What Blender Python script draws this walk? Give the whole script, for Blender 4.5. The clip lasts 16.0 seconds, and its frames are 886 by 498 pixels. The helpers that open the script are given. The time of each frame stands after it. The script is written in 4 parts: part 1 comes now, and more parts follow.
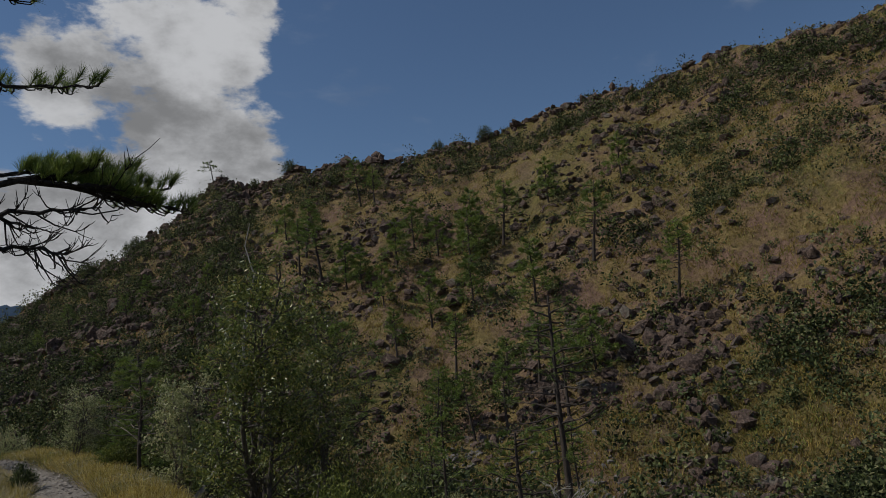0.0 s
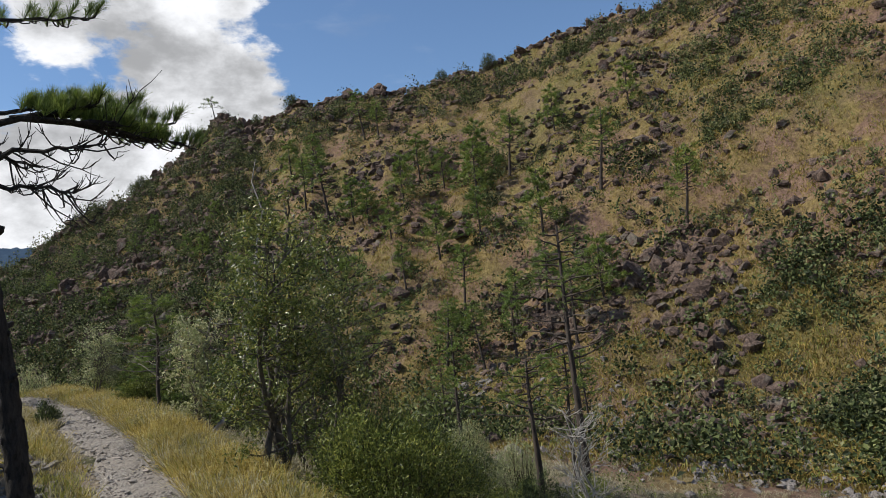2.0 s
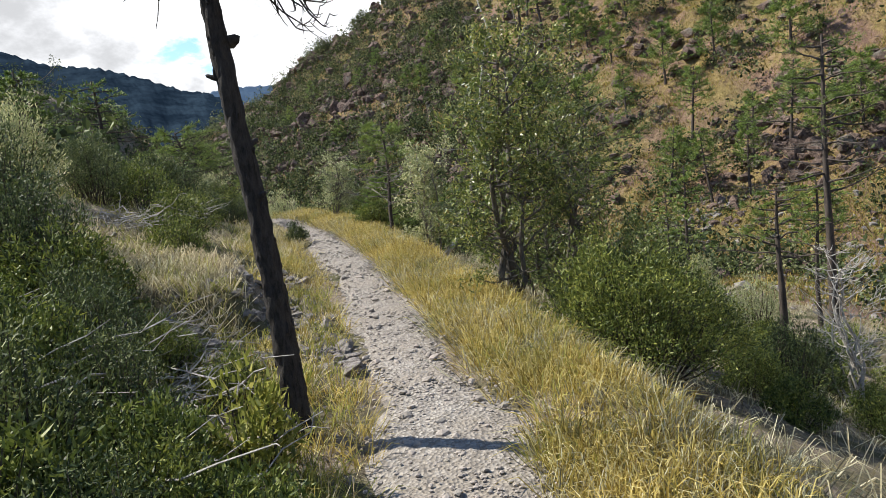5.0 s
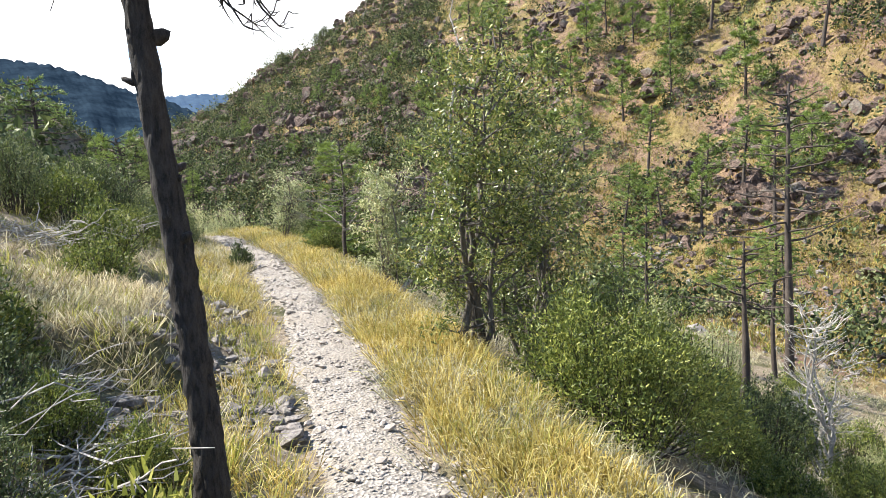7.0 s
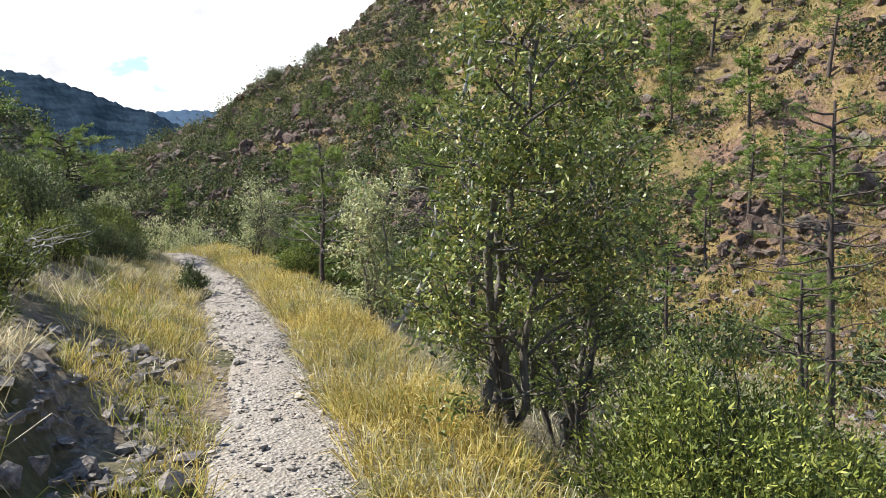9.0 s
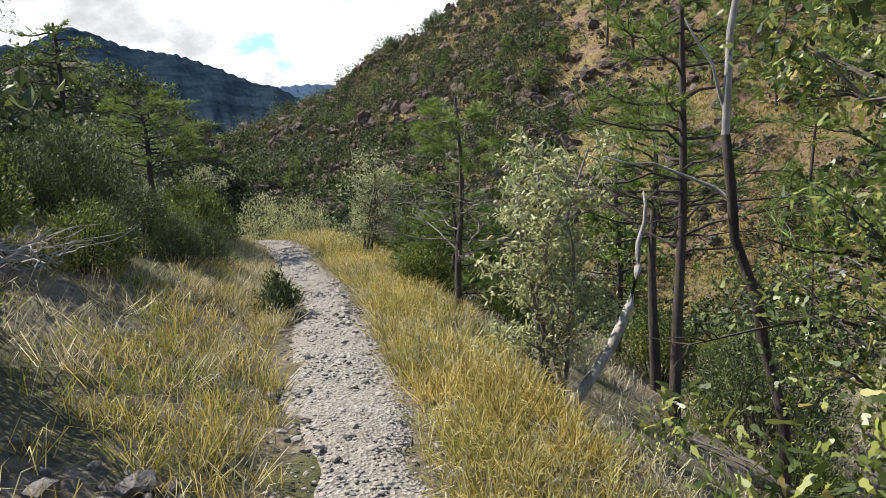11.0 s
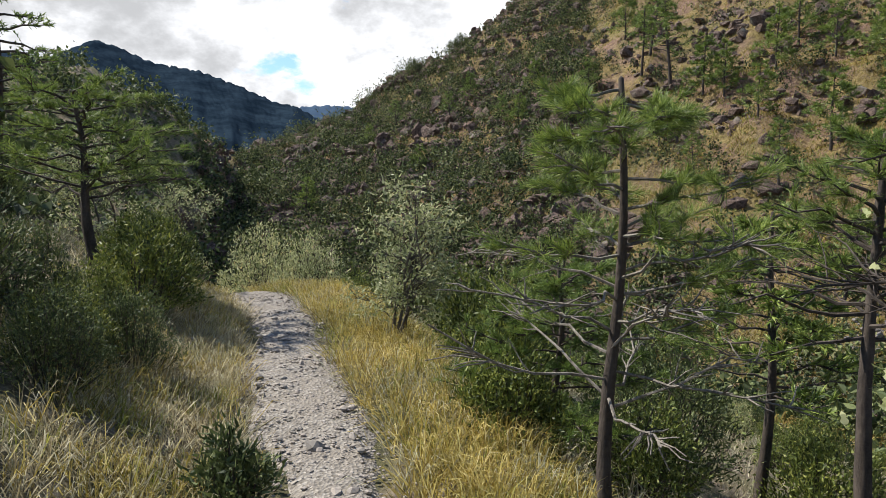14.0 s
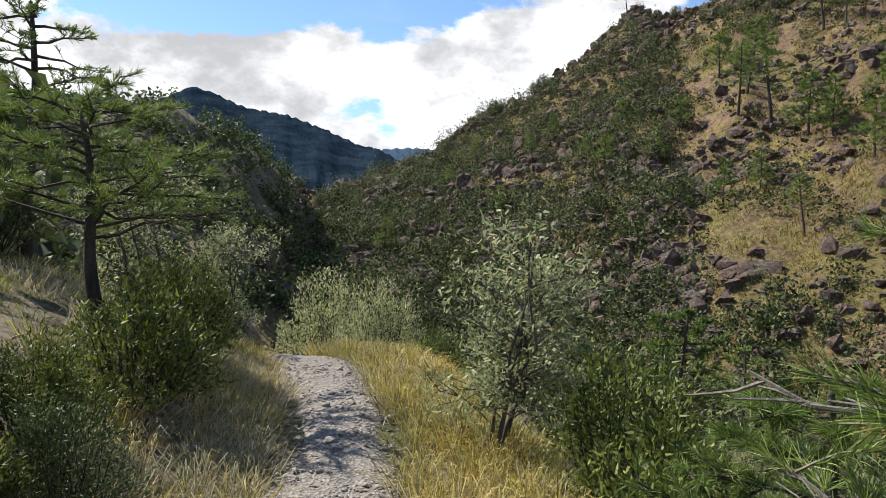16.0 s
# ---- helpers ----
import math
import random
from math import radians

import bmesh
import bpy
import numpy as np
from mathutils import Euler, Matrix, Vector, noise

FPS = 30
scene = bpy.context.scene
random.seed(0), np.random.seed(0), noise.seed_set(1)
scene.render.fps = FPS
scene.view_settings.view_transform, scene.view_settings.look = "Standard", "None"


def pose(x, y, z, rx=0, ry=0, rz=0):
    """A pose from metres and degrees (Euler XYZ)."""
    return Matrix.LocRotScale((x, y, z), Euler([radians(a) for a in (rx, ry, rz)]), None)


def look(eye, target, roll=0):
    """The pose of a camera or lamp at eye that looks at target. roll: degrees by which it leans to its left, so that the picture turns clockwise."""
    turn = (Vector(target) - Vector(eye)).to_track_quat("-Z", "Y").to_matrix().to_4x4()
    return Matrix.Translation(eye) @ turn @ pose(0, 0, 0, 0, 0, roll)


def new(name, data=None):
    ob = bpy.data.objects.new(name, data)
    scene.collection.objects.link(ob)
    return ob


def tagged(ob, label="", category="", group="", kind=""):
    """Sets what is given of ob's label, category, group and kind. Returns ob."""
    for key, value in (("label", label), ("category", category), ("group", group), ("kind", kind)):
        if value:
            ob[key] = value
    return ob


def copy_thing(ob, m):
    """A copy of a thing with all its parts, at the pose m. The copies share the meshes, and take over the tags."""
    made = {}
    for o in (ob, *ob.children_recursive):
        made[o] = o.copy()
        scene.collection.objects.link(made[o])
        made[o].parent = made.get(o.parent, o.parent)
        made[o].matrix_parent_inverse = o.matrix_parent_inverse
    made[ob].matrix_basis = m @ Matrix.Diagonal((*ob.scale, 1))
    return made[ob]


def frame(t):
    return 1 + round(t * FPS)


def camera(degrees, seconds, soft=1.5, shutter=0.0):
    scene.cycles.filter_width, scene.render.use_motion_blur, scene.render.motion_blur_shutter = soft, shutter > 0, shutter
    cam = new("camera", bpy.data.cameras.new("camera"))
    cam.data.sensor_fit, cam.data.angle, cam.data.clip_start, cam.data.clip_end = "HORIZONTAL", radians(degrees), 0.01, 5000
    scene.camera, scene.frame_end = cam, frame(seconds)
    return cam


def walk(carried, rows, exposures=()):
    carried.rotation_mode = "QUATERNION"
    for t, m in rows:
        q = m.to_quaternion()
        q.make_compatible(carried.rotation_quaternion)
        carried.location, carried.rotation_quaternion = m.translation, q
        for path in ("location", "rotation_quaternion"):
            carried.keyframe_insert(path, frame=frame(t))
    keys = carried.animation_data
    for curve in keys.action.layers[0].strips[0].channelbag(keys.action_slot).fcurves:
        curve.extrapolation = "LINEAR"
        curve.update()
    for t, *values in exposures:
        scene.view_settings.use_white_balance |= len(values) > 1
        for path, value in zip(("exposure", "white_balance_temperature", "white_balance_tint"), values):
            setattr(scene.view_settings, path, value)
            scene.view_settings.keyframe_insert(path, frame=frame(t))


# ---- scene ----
cam = camera(63.8, 16.0, soft=0.75)


def aim(x, y, z, tilt, roll, turn):
    """A pose at x, y, z: tilt from straight down, roll about the line of sight, turn about the vertical (degrees)."""
    return pose(x, y, z, tilt, 0, turn) @ pose(0, 0, 0, 0, 0, roll)


PATH = [
    (0.0, aim(-1.167, 0.709, 1.533, 99.16, -5.04, -35.45)),
    (0.5, aim(-1.173, 0.671, 1.530, 98.63, -5.56, -35.48)),
    (1.0, aim(-1.163, 0.678, 1.527, 96.30, -6.12, -35.09)),
    (1.5, aim(-1.165, 0.726, 1.526, 94.60, -5.86, -34.69)),
    (2.0, aim(-1.169, 0.783, 1.531, 93.80, -6.28, -34.41)),
    (2.5, aim(-1.171, 0.832, 1.529, 92.00, -6.39, -33.69)),
    (3.0, aim(-1.236, 0.854, 1.506, 89.60, -5.71, -33.32)),
    (3.5, aim(-1.220, 0.933, 1.508, 88.40, -6.93, -30.15)),
    (4.0, aim(-1.177, 0.955, 1.465, 87.40, -7.53, -23.76)),
    (4.5, aim(-1.153, 1.207, 1.474, 84.60, -7.92, -20.26)),
    (5.0, aim(-1.116, 1.422, 1.473, 82.26, -6.68, -16.05)),
    (5.2, aim(-1.114, 1.427, 1.445, 81.33, -6.91, -15.91)),
    (7.5, aim(-0.874, 2.539, 1.584, 84.34, -1.47, -21.87)),
    (8.0, aim(-0.744, 2.967, 1.503, 83.96, -1.57, -24.45)),
    (8.5, aim(-0.631, 3.547, 1.463, 81.52, -2.16, -26.05)),
    (9.0, aim(-0.427, 4.166, 1.420, 85.52, -1.18, -21.34)),
    (9.5, aim(-0.306, 4.888, 1.373, 81.36, -1.79, -16.09)),
    (10.0, aim(-0.164, 5.588, 1.445, 81.39, -3.39, -12.73)),
    (12.5, aim(0.092, 9.209, 1.507, 86.48, 0.47, -12.36)),
    (13.0, aim(0.145, 9.620, 1.503, 86.62, 0.63, -12.09)),
    (13.5, aim(0.176, 10.068, 1.534, 86.12, 2.50, -7.49)),
    (14.0, aim(0.177, 10.559, 1.617, 85.44, 0.91, -11.15)),
    (14.5, aim(0.222, 11.031, 1.629, 87.50, 1.39, -10.05)),
    (15.0, aim(0.222, 11.506, 1.627, 90.18, 2.80, -7.83)),
    (15.5, aim(0.184, 12.004, 1.651, 86.69, 0.26, -11.91)),
    (16.0, aim(0.279, 12.555, 1.629, 88.64, 1.71, -4.87)),
]
EXPOSURES = [(0.0, -0.9), (0.6, -0.9), (1.5, -0.05), (2.4, 0.3), (3.0, 0.7), (3.5, 0.85), (5.2, 1.0), (7.3, 1.78), (8.5, 1.45), (10.0, 1.15), (12.5, 0.82), (16.0, 0.78)]
walk(cam, PATH, EXPOSURES)

# ---- sky and sun ----
SUN_TURN, SUN_HEIGHT = radians(-58), radians(48)   # measured from +y towards +x
sun = new("sun", bpy.data.lights.new("sun", "SUN"))
sun.data.energy, sun.data.angle, sun.data.color = 5.0, radians(0.55), (1.0, 0.95, 0.86)
to_sun = Vector((math.sin(SUN_TURN) * math.cos(SUN_HEIGHT), math.cos(SUN_TURN) * math.cos(SUN_HEIGHT), math.sin(SUN_HEIGHT)))
sun.matrix_world = look(to_sun * 60 + Vector((0, 8, 0)), (0, 8, 0))

world = bpy.data.worlds.new("sky")
scene.world = world
world.use_nodes = True
wn, wl = world.node_tree.nodes, world.node_tree.links
wn.clear()
sky = wn.new("ShaderNodeTexSky")
sky.sky_type, sky.sun_disc = "NISHITA", False
sky.sun_elevation, sky.sun_rotation = SUN_HEIGHT, SUN_TURN
sky.air_density, sky.dust_density, sky.ozone_density = 1.0, 0.05, 5.0
sky_out = wn.new("ShaderNodeOutputWorld")
sky_bg = wn.new("ShaderNodeBackground")
sky_bg.inputs["Strength"].default_value = 0.11
coord = wn.new("ShaderNodeTexCoord")


def wmath(op, a, b=None, clamp=False):
    n = wn.new("ShaderNodeMath")
    n.operation, n.use_clamp = op, clamp
    for i, v in enumerate((a, b)):
        if v is None:
            continue
        if hasattr(v, "links"):
            wl.new(v, n.inputs[i])
        else:
            n.inputs[i].default_value = v
    return n.outputs[0]


def wramp(src, lo, hi, a=0.0, b=1.0):
    n = wn.new("ShaderNodeMapRange")
    n.interpolation_type = "SMOOTHSTEP"
    wl.new(src, n.inputs["Value"])
    for k, v in (("From Min", lo), ("From Max", hi), ("To Min", a), ("To Max", b)):
        n.inputs[k].default_value = v
    return n.outputs["Result"]


def wnoise(scale, detail, rough, stretch=(1, 1, 1), shift=(0, 0, 0)):
    m = wn.new("ShaderNodeMapping")
    m.inputs["Scale"].default_value, m.inputs["Location"].default_value = stretch, shift
    wl.new(coord.outputs["Generated"], m.inputs["Vector"])
    n = wn.new("ShaderNodeTexNoise")
    wl.new(m.outputs["Vector"], n.inputs["Vector"])
    n.inputs["Scale"].default_value, n.inputs["Detail"].default_value, n.inputs["Roughness"].default_value = scale, detail, rough
    return n.outputs["Fac"]


# cumulus heaped over the valley's head, thin veils higher up
split = wn.new("ShaderNodeSeparateXYZ")
wl.new(coord.outputs["Generated"], split.inputs[0])
bank = wnoise(4.2, 9, 0.6, (1, 1, 1.9), (1.3, 0.4, 0.15))
low = wramp(split.outputs["Z"], 0.17, 0.34, 0.13, -0.17)
leftward = wmath("ADD", wramp(split.outputs["X"], 0.30, 0.44, 0.07, -0.25), wramp(split.outputs["X"], 0.0, 0.12, -0.03, 0.10))
heap = wmath("ADD", wmath("ADD", bank, low), leftward)
cover = wramp(heap, 0.50, 0.575)
veil = wramp(wnoise(3.0, 6, 0.55, (1.0, 2.6, 4.5), (0.2, 3.1, 0.7)), 0.56, 0.80, 0.0, 0.22)
cover = wmath("MAXIMUM", cover, veil)
shade = wramp(wnoise(6.5, 6, 0.6, (1, 1, 1.6), (3.3, 1.4, 2.15)), 0.33, 0.68, 3.3, 8.4)
white = wn.new("ShaderNodeCombineXYZ")
wl.new(shade, white.inputs[0])
wl.new(wmath("MULTIPLY", shade, 1.015), white.inputs[1])
wl.new(wmath("MULTIPLY", shade, 1.05), white.inputs[2])
blend = wn.new("ShaderNodeMix")
blend.data_type = "RGBA"
wl.new(cover, blend.inputs["Factor"])
wl.new(sky.outputs["Color"], blend.inputs[6])
wl.new(white.outputs[0], blend.inputs[7])
wl.new(blend.outputs[2], sky_bg.inputs["Color"])
wl.new(sky_bg.outputs[0], sky_out.inputs["Surface"])

# ---- materials ----


def material(name, rough=0.85):
    m = bpy.data.materials.new(name)
    m.use_nodes = True
    n, l = m.node_tree.nodes, m.node_tree.links
    b = n["Principled BSDF"]
    b.inputs["Roughness"].default_value = rough
    b.inputs["Specular IOR Level"].default_value = 0.3
    return m, n, l, b


def noise_node(n, l, scale, detail=5, rough=0.6, stretch=None):
    c = n.new("ShaderNodeTexCoord")
    t = n.new("ShaderNodeTexNoise")
    t.inputs["Scale"].default_value, t.inputs["Detail"].default_value, t.inputs["Roughness"].default_value = scale, detail, rough
    if stretch:
        m = n.new("ShaderNodeMapping")
        m.inputs["Scale"].default_value = stretch
        l.new(c.outputs["Object"], m.inputs["Vector"])
        l.new(m.outputs["Vector"], t.inputs["Vector"])
    else:
        l.new(c.outputs["Object"], t.inputs["Vector"])
    return t.outputs["Fac"]


def ramp(n, l, src, *stops):
    r = n.new("ShaderNodeValToRGB")
    e = r.color_ramp.elements
    while len(e) < len(stops):
        e.new(0.5)
    for k, (p, c) in zip(e, stops):
        k.position, k.color = p, (*c, 1)
    l.new(src, r.inputs["Fac"])
    return r.outputs["Color"]


def mix(n, l, fac, a, b, mode="MIX"):
    m = n.new("ShaderNodeMix")
    m.data_type, m.blend_type = "RGBA", mode
    for sock, v in ((m.inputs["Factor"], fac), (m.inputs[6], a), (m.inputs[7], b)):
        if hasattr(v, "links"):
            l.new(v, sock)
        else:
            sock.default_value = v if isinstance(v, (int, float)) else (*v, 1)
    return m.outputs[2]


def bump(n, l, b, src, strength, distance):
    k = n.new("ShaderNodeBump")
    k.inputs["Strength"].default_value, k.inputs["Distance"].default_value = strength, distance
    l.new(src, k.inputs["Height"])
    l.new(k.outputs["Normal"], b.inputs["Normal"])


def soil_material():
    m, n, l, b = material("dry_soil", 0.95)
    big, fine = noise_node(n, l, 0.9, 6), noise_node(n, l, 14, 8, 0.7)
    litter = ramp(n, l, fine, (0.3, (0.075, 0.058, 0.04)), (0.52, (0.19, 0.15, 0.105)), (0.72, (0.36, 0.31, 0.235)))
    green = ramp(n, l, fine, (0.3, (0.03, 0.034, 0.014)), (0.7, (0.12, 0.11, 0.045)))
    l.new(mix(n, l, ramp(n, l, big, (0.42, (0, 0, 0)), (0.6, (1, 1, 1))), litter, green), b.inputs["Base Color"])
    bump(n, l, b, fine, 0.9, 0.05)
    return m


def slope_material():
    m, n, l, b = material("hill_grass", 0.95)
    big, mid, fine = noise_node(n, l, 0.07, 6), noise_node(n, l, 0.4, 7, 0.65), noise_node(n, l, 2.6, 8, 0.75)
    straw = ramp(n, l, fine, (0.3, (0.06, 0.042, 0.018)), (0.5, (0.19, 0.138, 0.052)), (0.72, (0.34, 0.255, 0.11)))
    earth = ramp(n, l, fine, (0.3, (0.075, 0.046, 0.033)), (0.55, (0.19, 0.118, 0.08)), (0.75, (0.31, 0.21, 0.15)))
    turf = ramp(n, l, fine, (0.3, (0.045, 0.05, 0.012)), (0.7, (0.19, 0.17, 0.045)))
    c = mix(n, l, ramp(n, l, mid, (0.42, (0, 0, 0)), (0.56, (1, 1, 1))), straw, earth)
    c = mix(n, l, ramp(n, l, big, (0.48, (0, 0, 0)), (0.66, (0.7, 0.7, 0.7))), c, turf)
    l.new(c, b.inputs["Base Color"])
    bump(n, l, b, fine, 1.0, 0.25)
    return m


def gravel_material():
    m, n, l, b = material("trail_gravel", 0.9)
    v = n.new("ShaderNodeTexVoronoi")
    c = n.new("ShaderNodeTexCoord")
    v.inputs["Scale"].default_value = 48
    l.new(c.outputs["Object"], v.inputs["Vector"])
    big, fine = noise_node(n, l, 1.6, 5), noise_node(n, l, 60, 6, 0.7)
    pale = ramp(n, l, v.outputs["Color"], (0.1, (0.09, 0.08, 0.068)), (0.5, (0.195, 0.177, 0.156)), (0.9, (0.34, 0.315, 0.28)))
    dust = ramp(n, l, fine, (0.35, (0.13, 0.11, 0.088)), (0.65, (0.27, 0.235, 0.19)))
    l.new(mix(n, l, ramp(n, l, big, (0.4, (0.15, 0.15, 0.15)), (0.62, (0.75, 0.75, 0.75))), pale, dust), b.inputs["Base Color"])
    bump(n, l, b, v.outputs["Distance"], 0.7, 0.02)
    return m


def rock_material(name, dark, base, light, scale, relief=True):
    m, n, l, b = material(name, 0.9)
    i = n.new("ShaderNodeObjectInfo")
    big, fine = noise_node(n, l, scale, 6, 0.65), noise_node(n, l, scale * 9, 8, 0.7)
    c = ramp(n, l, fine, (0.3, dark), (0.5, base), (0.72, light))
    lichen = mix(n, l, ramp(n, l, big, (0.55, (0, 0, 0)), (0.64, (0.6, 0.6, 0.6))), c, (0.23, 0.22, 0.18))
    tone = ramp(n, l, i.outputs["Random"], (0, (0.75, 0.75, 0.75)), (1, (1.15, 1.1, 1.08)))
    l.new(mix(n, l, 1.0, lichen, tone, "MULTIPLY"), b.inputs["Base Color"])
    if relief:
        bump(n, l, b, fine, 0.9, 0.12 / scale)
    return m


def leaf_material(name, *stops, rough=0.45, through_light=0.35):
    """Foliage: each leaf takes its own tone, thin leaves let some light through."""
    m, n, l, b = material(name, rough)
    g = n.new("ShaderNodeNewGeometry")
    i = n.new("ShaderNodeObjectInfo")
    b.inputs["Specular IOR Level"].default_value = 0.35
    c = ramp(n, l, g.outputs["Random Per Island"], *stops)
    patch = ramp(n, l, noise_node(n, l, 1.7, 3), (0.3, (0.62, 0.66, 0.6)), (0.7, (1.2, 1.15, 1.1)))
    c = mix(n, l, 1.0, c, patch, "MULTIPLY")
    tone = ramp(n, l, i.outputs["Random"], (0, (0.82, 0.86, 0.82)), (1, (1.12, 1.08, 1.0)))
    c = mix(n, l, 1.0, c, tone, "MULTIPLY")
    l.new(c, b.inputs["Base Color"])
    t = n.new("ShaderNodeBsdfTranslucent")
    l.new(c, t.inputs["Color"])
    s = n.new("ShaderNodeMixShader")
    s.inputs[0].default_value = through_light
    l.new(b.outputs[0], s.inputs[1])
    l.new(t.outputs[0], s.inputs[2])
    l.new(s.outputs[0], n["Material Output"].inputs["Surface"])
    return m


def bark_material(name, dark, light, scale=9):
    m, n, l, b = material(name, 0.92)
    f, g = noise_node(n, l, scale, 7, 0.7, (1, 1, 0.28)), noise_node(n, l, scale * 5, 5)
    c = ramp(n, l, f, (0.36, dark), (0.6, light))
    l.new(mix(n, l, 0.35, c, ramp(n, l, g, (0.3, dark), (0.7, light))), b.inputs["Base Color"])
    bump(n, l, b, f, 1.0, 0.02)
    return m


SOIL, SLOPE, GRAVEL = soil_material(), slope_material(), gravel_material()
ROCK = rock_material("weathered_red_rock", (0.03, 0.022, 0.019), (0.125, 0.086, 0.068), (0.29, 0.21, 0.165), 0.6)
GREY_ROCK = rock_material("grey_schist", (0.06, 0.055, 0.05), (0.19, 0.175, 0.16), (0.36, 0.335, 0.30), 3.0)
SCREE = rock_material("pale_scree", (0.06, 0.055, 0.052), (0.17, 0.158, 0.148), (0.30, 0.285, 0.27), 1.2)
STONE = rock_material("trail_stone", (0.14, 0.125, 0.108), (0.26, 0.237, 0.21), (0.40, 0.37, 0.33), 9, False)
NEEDLE = leaf_material("pine_needles", (0.0, (0.07, 0.11, 0.025)), (0.5, (0.15, 0.225, 0.05)), (1.0, (0.30, 0.37, 0.10)), rough=0.5, through_light=0.3)
OAK = leaf_material("oak_leaves", (0.0, (0.03, 0.048, 0.014)), (0.5, (0.125, 0.16, 0.042)), (0.93, (0.30, 0.32, 0.09)), (1.0, (0.34, 0.24, 0.09)), rough=0.4, through_light=0.26)
PALE = leaf_material("downy_oak_leaves", (0.0, (0.20, 0.23, 0.11)), (0.55, (0.42, 0.445, 0.24)), (0.92, (0.54, 0.54, 0.34)), (1.0, (0.48, 0.36, 0.17)), rough=0.5, through_light=0.42)
HEATH = leaf_material("heath_leaves", (0.0, (0.035, 0.05, 0.012)), (0.5, (0.12, 0.16, 0.034)), (1.0, (0.27, 0.29, 0.07)), rough=0.55, through_light=0.24)
DARKLEAF = leaf_material("scrub_leaves", (0.0, (0.03, 0.045, 0.018)), (0.5, (0.085, 0.115, 0.042)), (1.0, (0.19, 0.22, 0.085)), rough=0.65, through_light=0.2)
HILLSCRUB = leaf_material("hill_scrub_leaves", (0.0, (0.012, 0.02, 0.008)), (0.5, (0.045, 0.066, 0.022)), (1.0, (0.14, 0.17, 0.065)), rough=0.8, through_light=0.2)
HILLBRUSH = leaf_material("hill_brush_leaves", (0.0, (0.08, 0.09, 0.045)), (0.6, (0.19, 0.20, 0.10)), (1.0, (0.30, 0.29, 0.16)), rough=0.9, through_light=0.2)
STRAW = leaf_material("dry_grass", (0.0, (0.17, 0.12, 0.03)), (0.45, (0.42, 0.335, 0.09)), (0.85, (0.57, 0.49, 0.2)), (1.0, (0.72, 0.65, 0.40)), rough=0.6, through_light=0.4)
HAY = leaf_material("bleached_grass", (0.0, (0.15, 0.125, 0.075)), (0.5, (0.40, 0.355, 0.24)), (1.0, (0.68, 0.64, 0.50)), rough=0.6)
GREEN_GRASS = leaf_material("green_grass", (0.0, (0.11, 0.13, 0.025)), (0.6, (0.28, 0.30, 0.065)), (1.0, (0.48, 0.45, 0.15)), rough=0.55, through_light=0.4)
HILL_STRAW = leaf_material("hill_dry_grass", (0.0, (0.11, 0.078, 0.024)), (0.5, (0.28, 0.205, 0.06)), (1.0, (0.45, 0.35, 0.125)), rough=0.8, through_light=0.3)
BARK = bark_material("pine_bark", (0.018, 0.014, 0.011), (0.085, 0.068, 0.056))
CHAR = bark_material("charred_bark", (0.004, 0.004, 0.004), (0.058, 0.05, 0.044), 44)
OAK_STEM = bark_material("oak_stem_bark", (0.03, 0.026, 0.021), (0.15, 0.132, 0.11), 20)
PALE_BARK = bark_material("oak_bark", (0.06, 0.052, 0.044), (0.24, 0.215, 0.18), 18)
DEADWOOD = bark_material("bleached_deadwood", (0.13, 0.115, 0.10), (0.42, 0.40, 0.36), 12)


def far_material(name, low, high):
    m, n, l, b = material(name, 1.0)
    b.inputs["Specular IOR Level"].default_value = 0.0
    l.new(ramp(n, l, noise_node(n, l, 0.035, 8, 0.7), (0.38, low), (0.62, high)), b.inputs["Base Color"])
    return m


# Blue haze, and shade on the backlit mountain, are put into these base colours.
HAZED_FOREST = far_material("hazed_forest", (0.007, 0.013, 0.021), (0.020, 0.033, 0.047))
HAZED = far_material("hazed_hills", (0.04, 0.065, 0.105), (0.055, 0.085, 0.125))

# ---- mesh helpers ----


class Geo:
    """Collects triangles as arrays."""

    def __init__(self):
        self.v, self.f, self.n = [], [], 0

    def add(self, v, f):
        v, f = np.asarray(v, float).reshape(-1, 3), np.asarray(f, int).reshape(-1, 3)
        self.v.append(v)
        self.f.append(f + self.n)
        self.n += len(v)
        return self

    def mesh(self, name, mat, smooth=False):
        v, f = np.concatenate(self.v), np.concatenate(self.f)
        me = bpy.data.meshes.new(name)
        me.vertices.add(len(v))
        me.vertices.foreach_set("co", v.ravel())
        me.loops.add(f.size)
        me.loops.foreach_set("vertex_index", f.ravel())
        me.polygons.add(len(f))
        me.polygons.foreach_set("loop_start", np.arange(0, f.size, 3))
        me.polygons.foreach_set("loop_total", np.full(len(f), 3))
        me.polygons.foreach_set("use_smooth", np.full(len(f), smooth))
        me.materials.append(mat)
        me.update(calc_edges=True)
        return me


def part(name, geo, mat, parent=None, label="", smooth=False):
    ob = new(name, geo.mesh(name, mat, smooth))
    if parent:
        ob.parent = parent
    if label:
        ob["label"] = label
    return ob


def unit(v):
    v = np.asarray(v, float)
    return v / np.maximum(np.linalg.norm(v, axis=-1, keepdims=True), 1e-9)


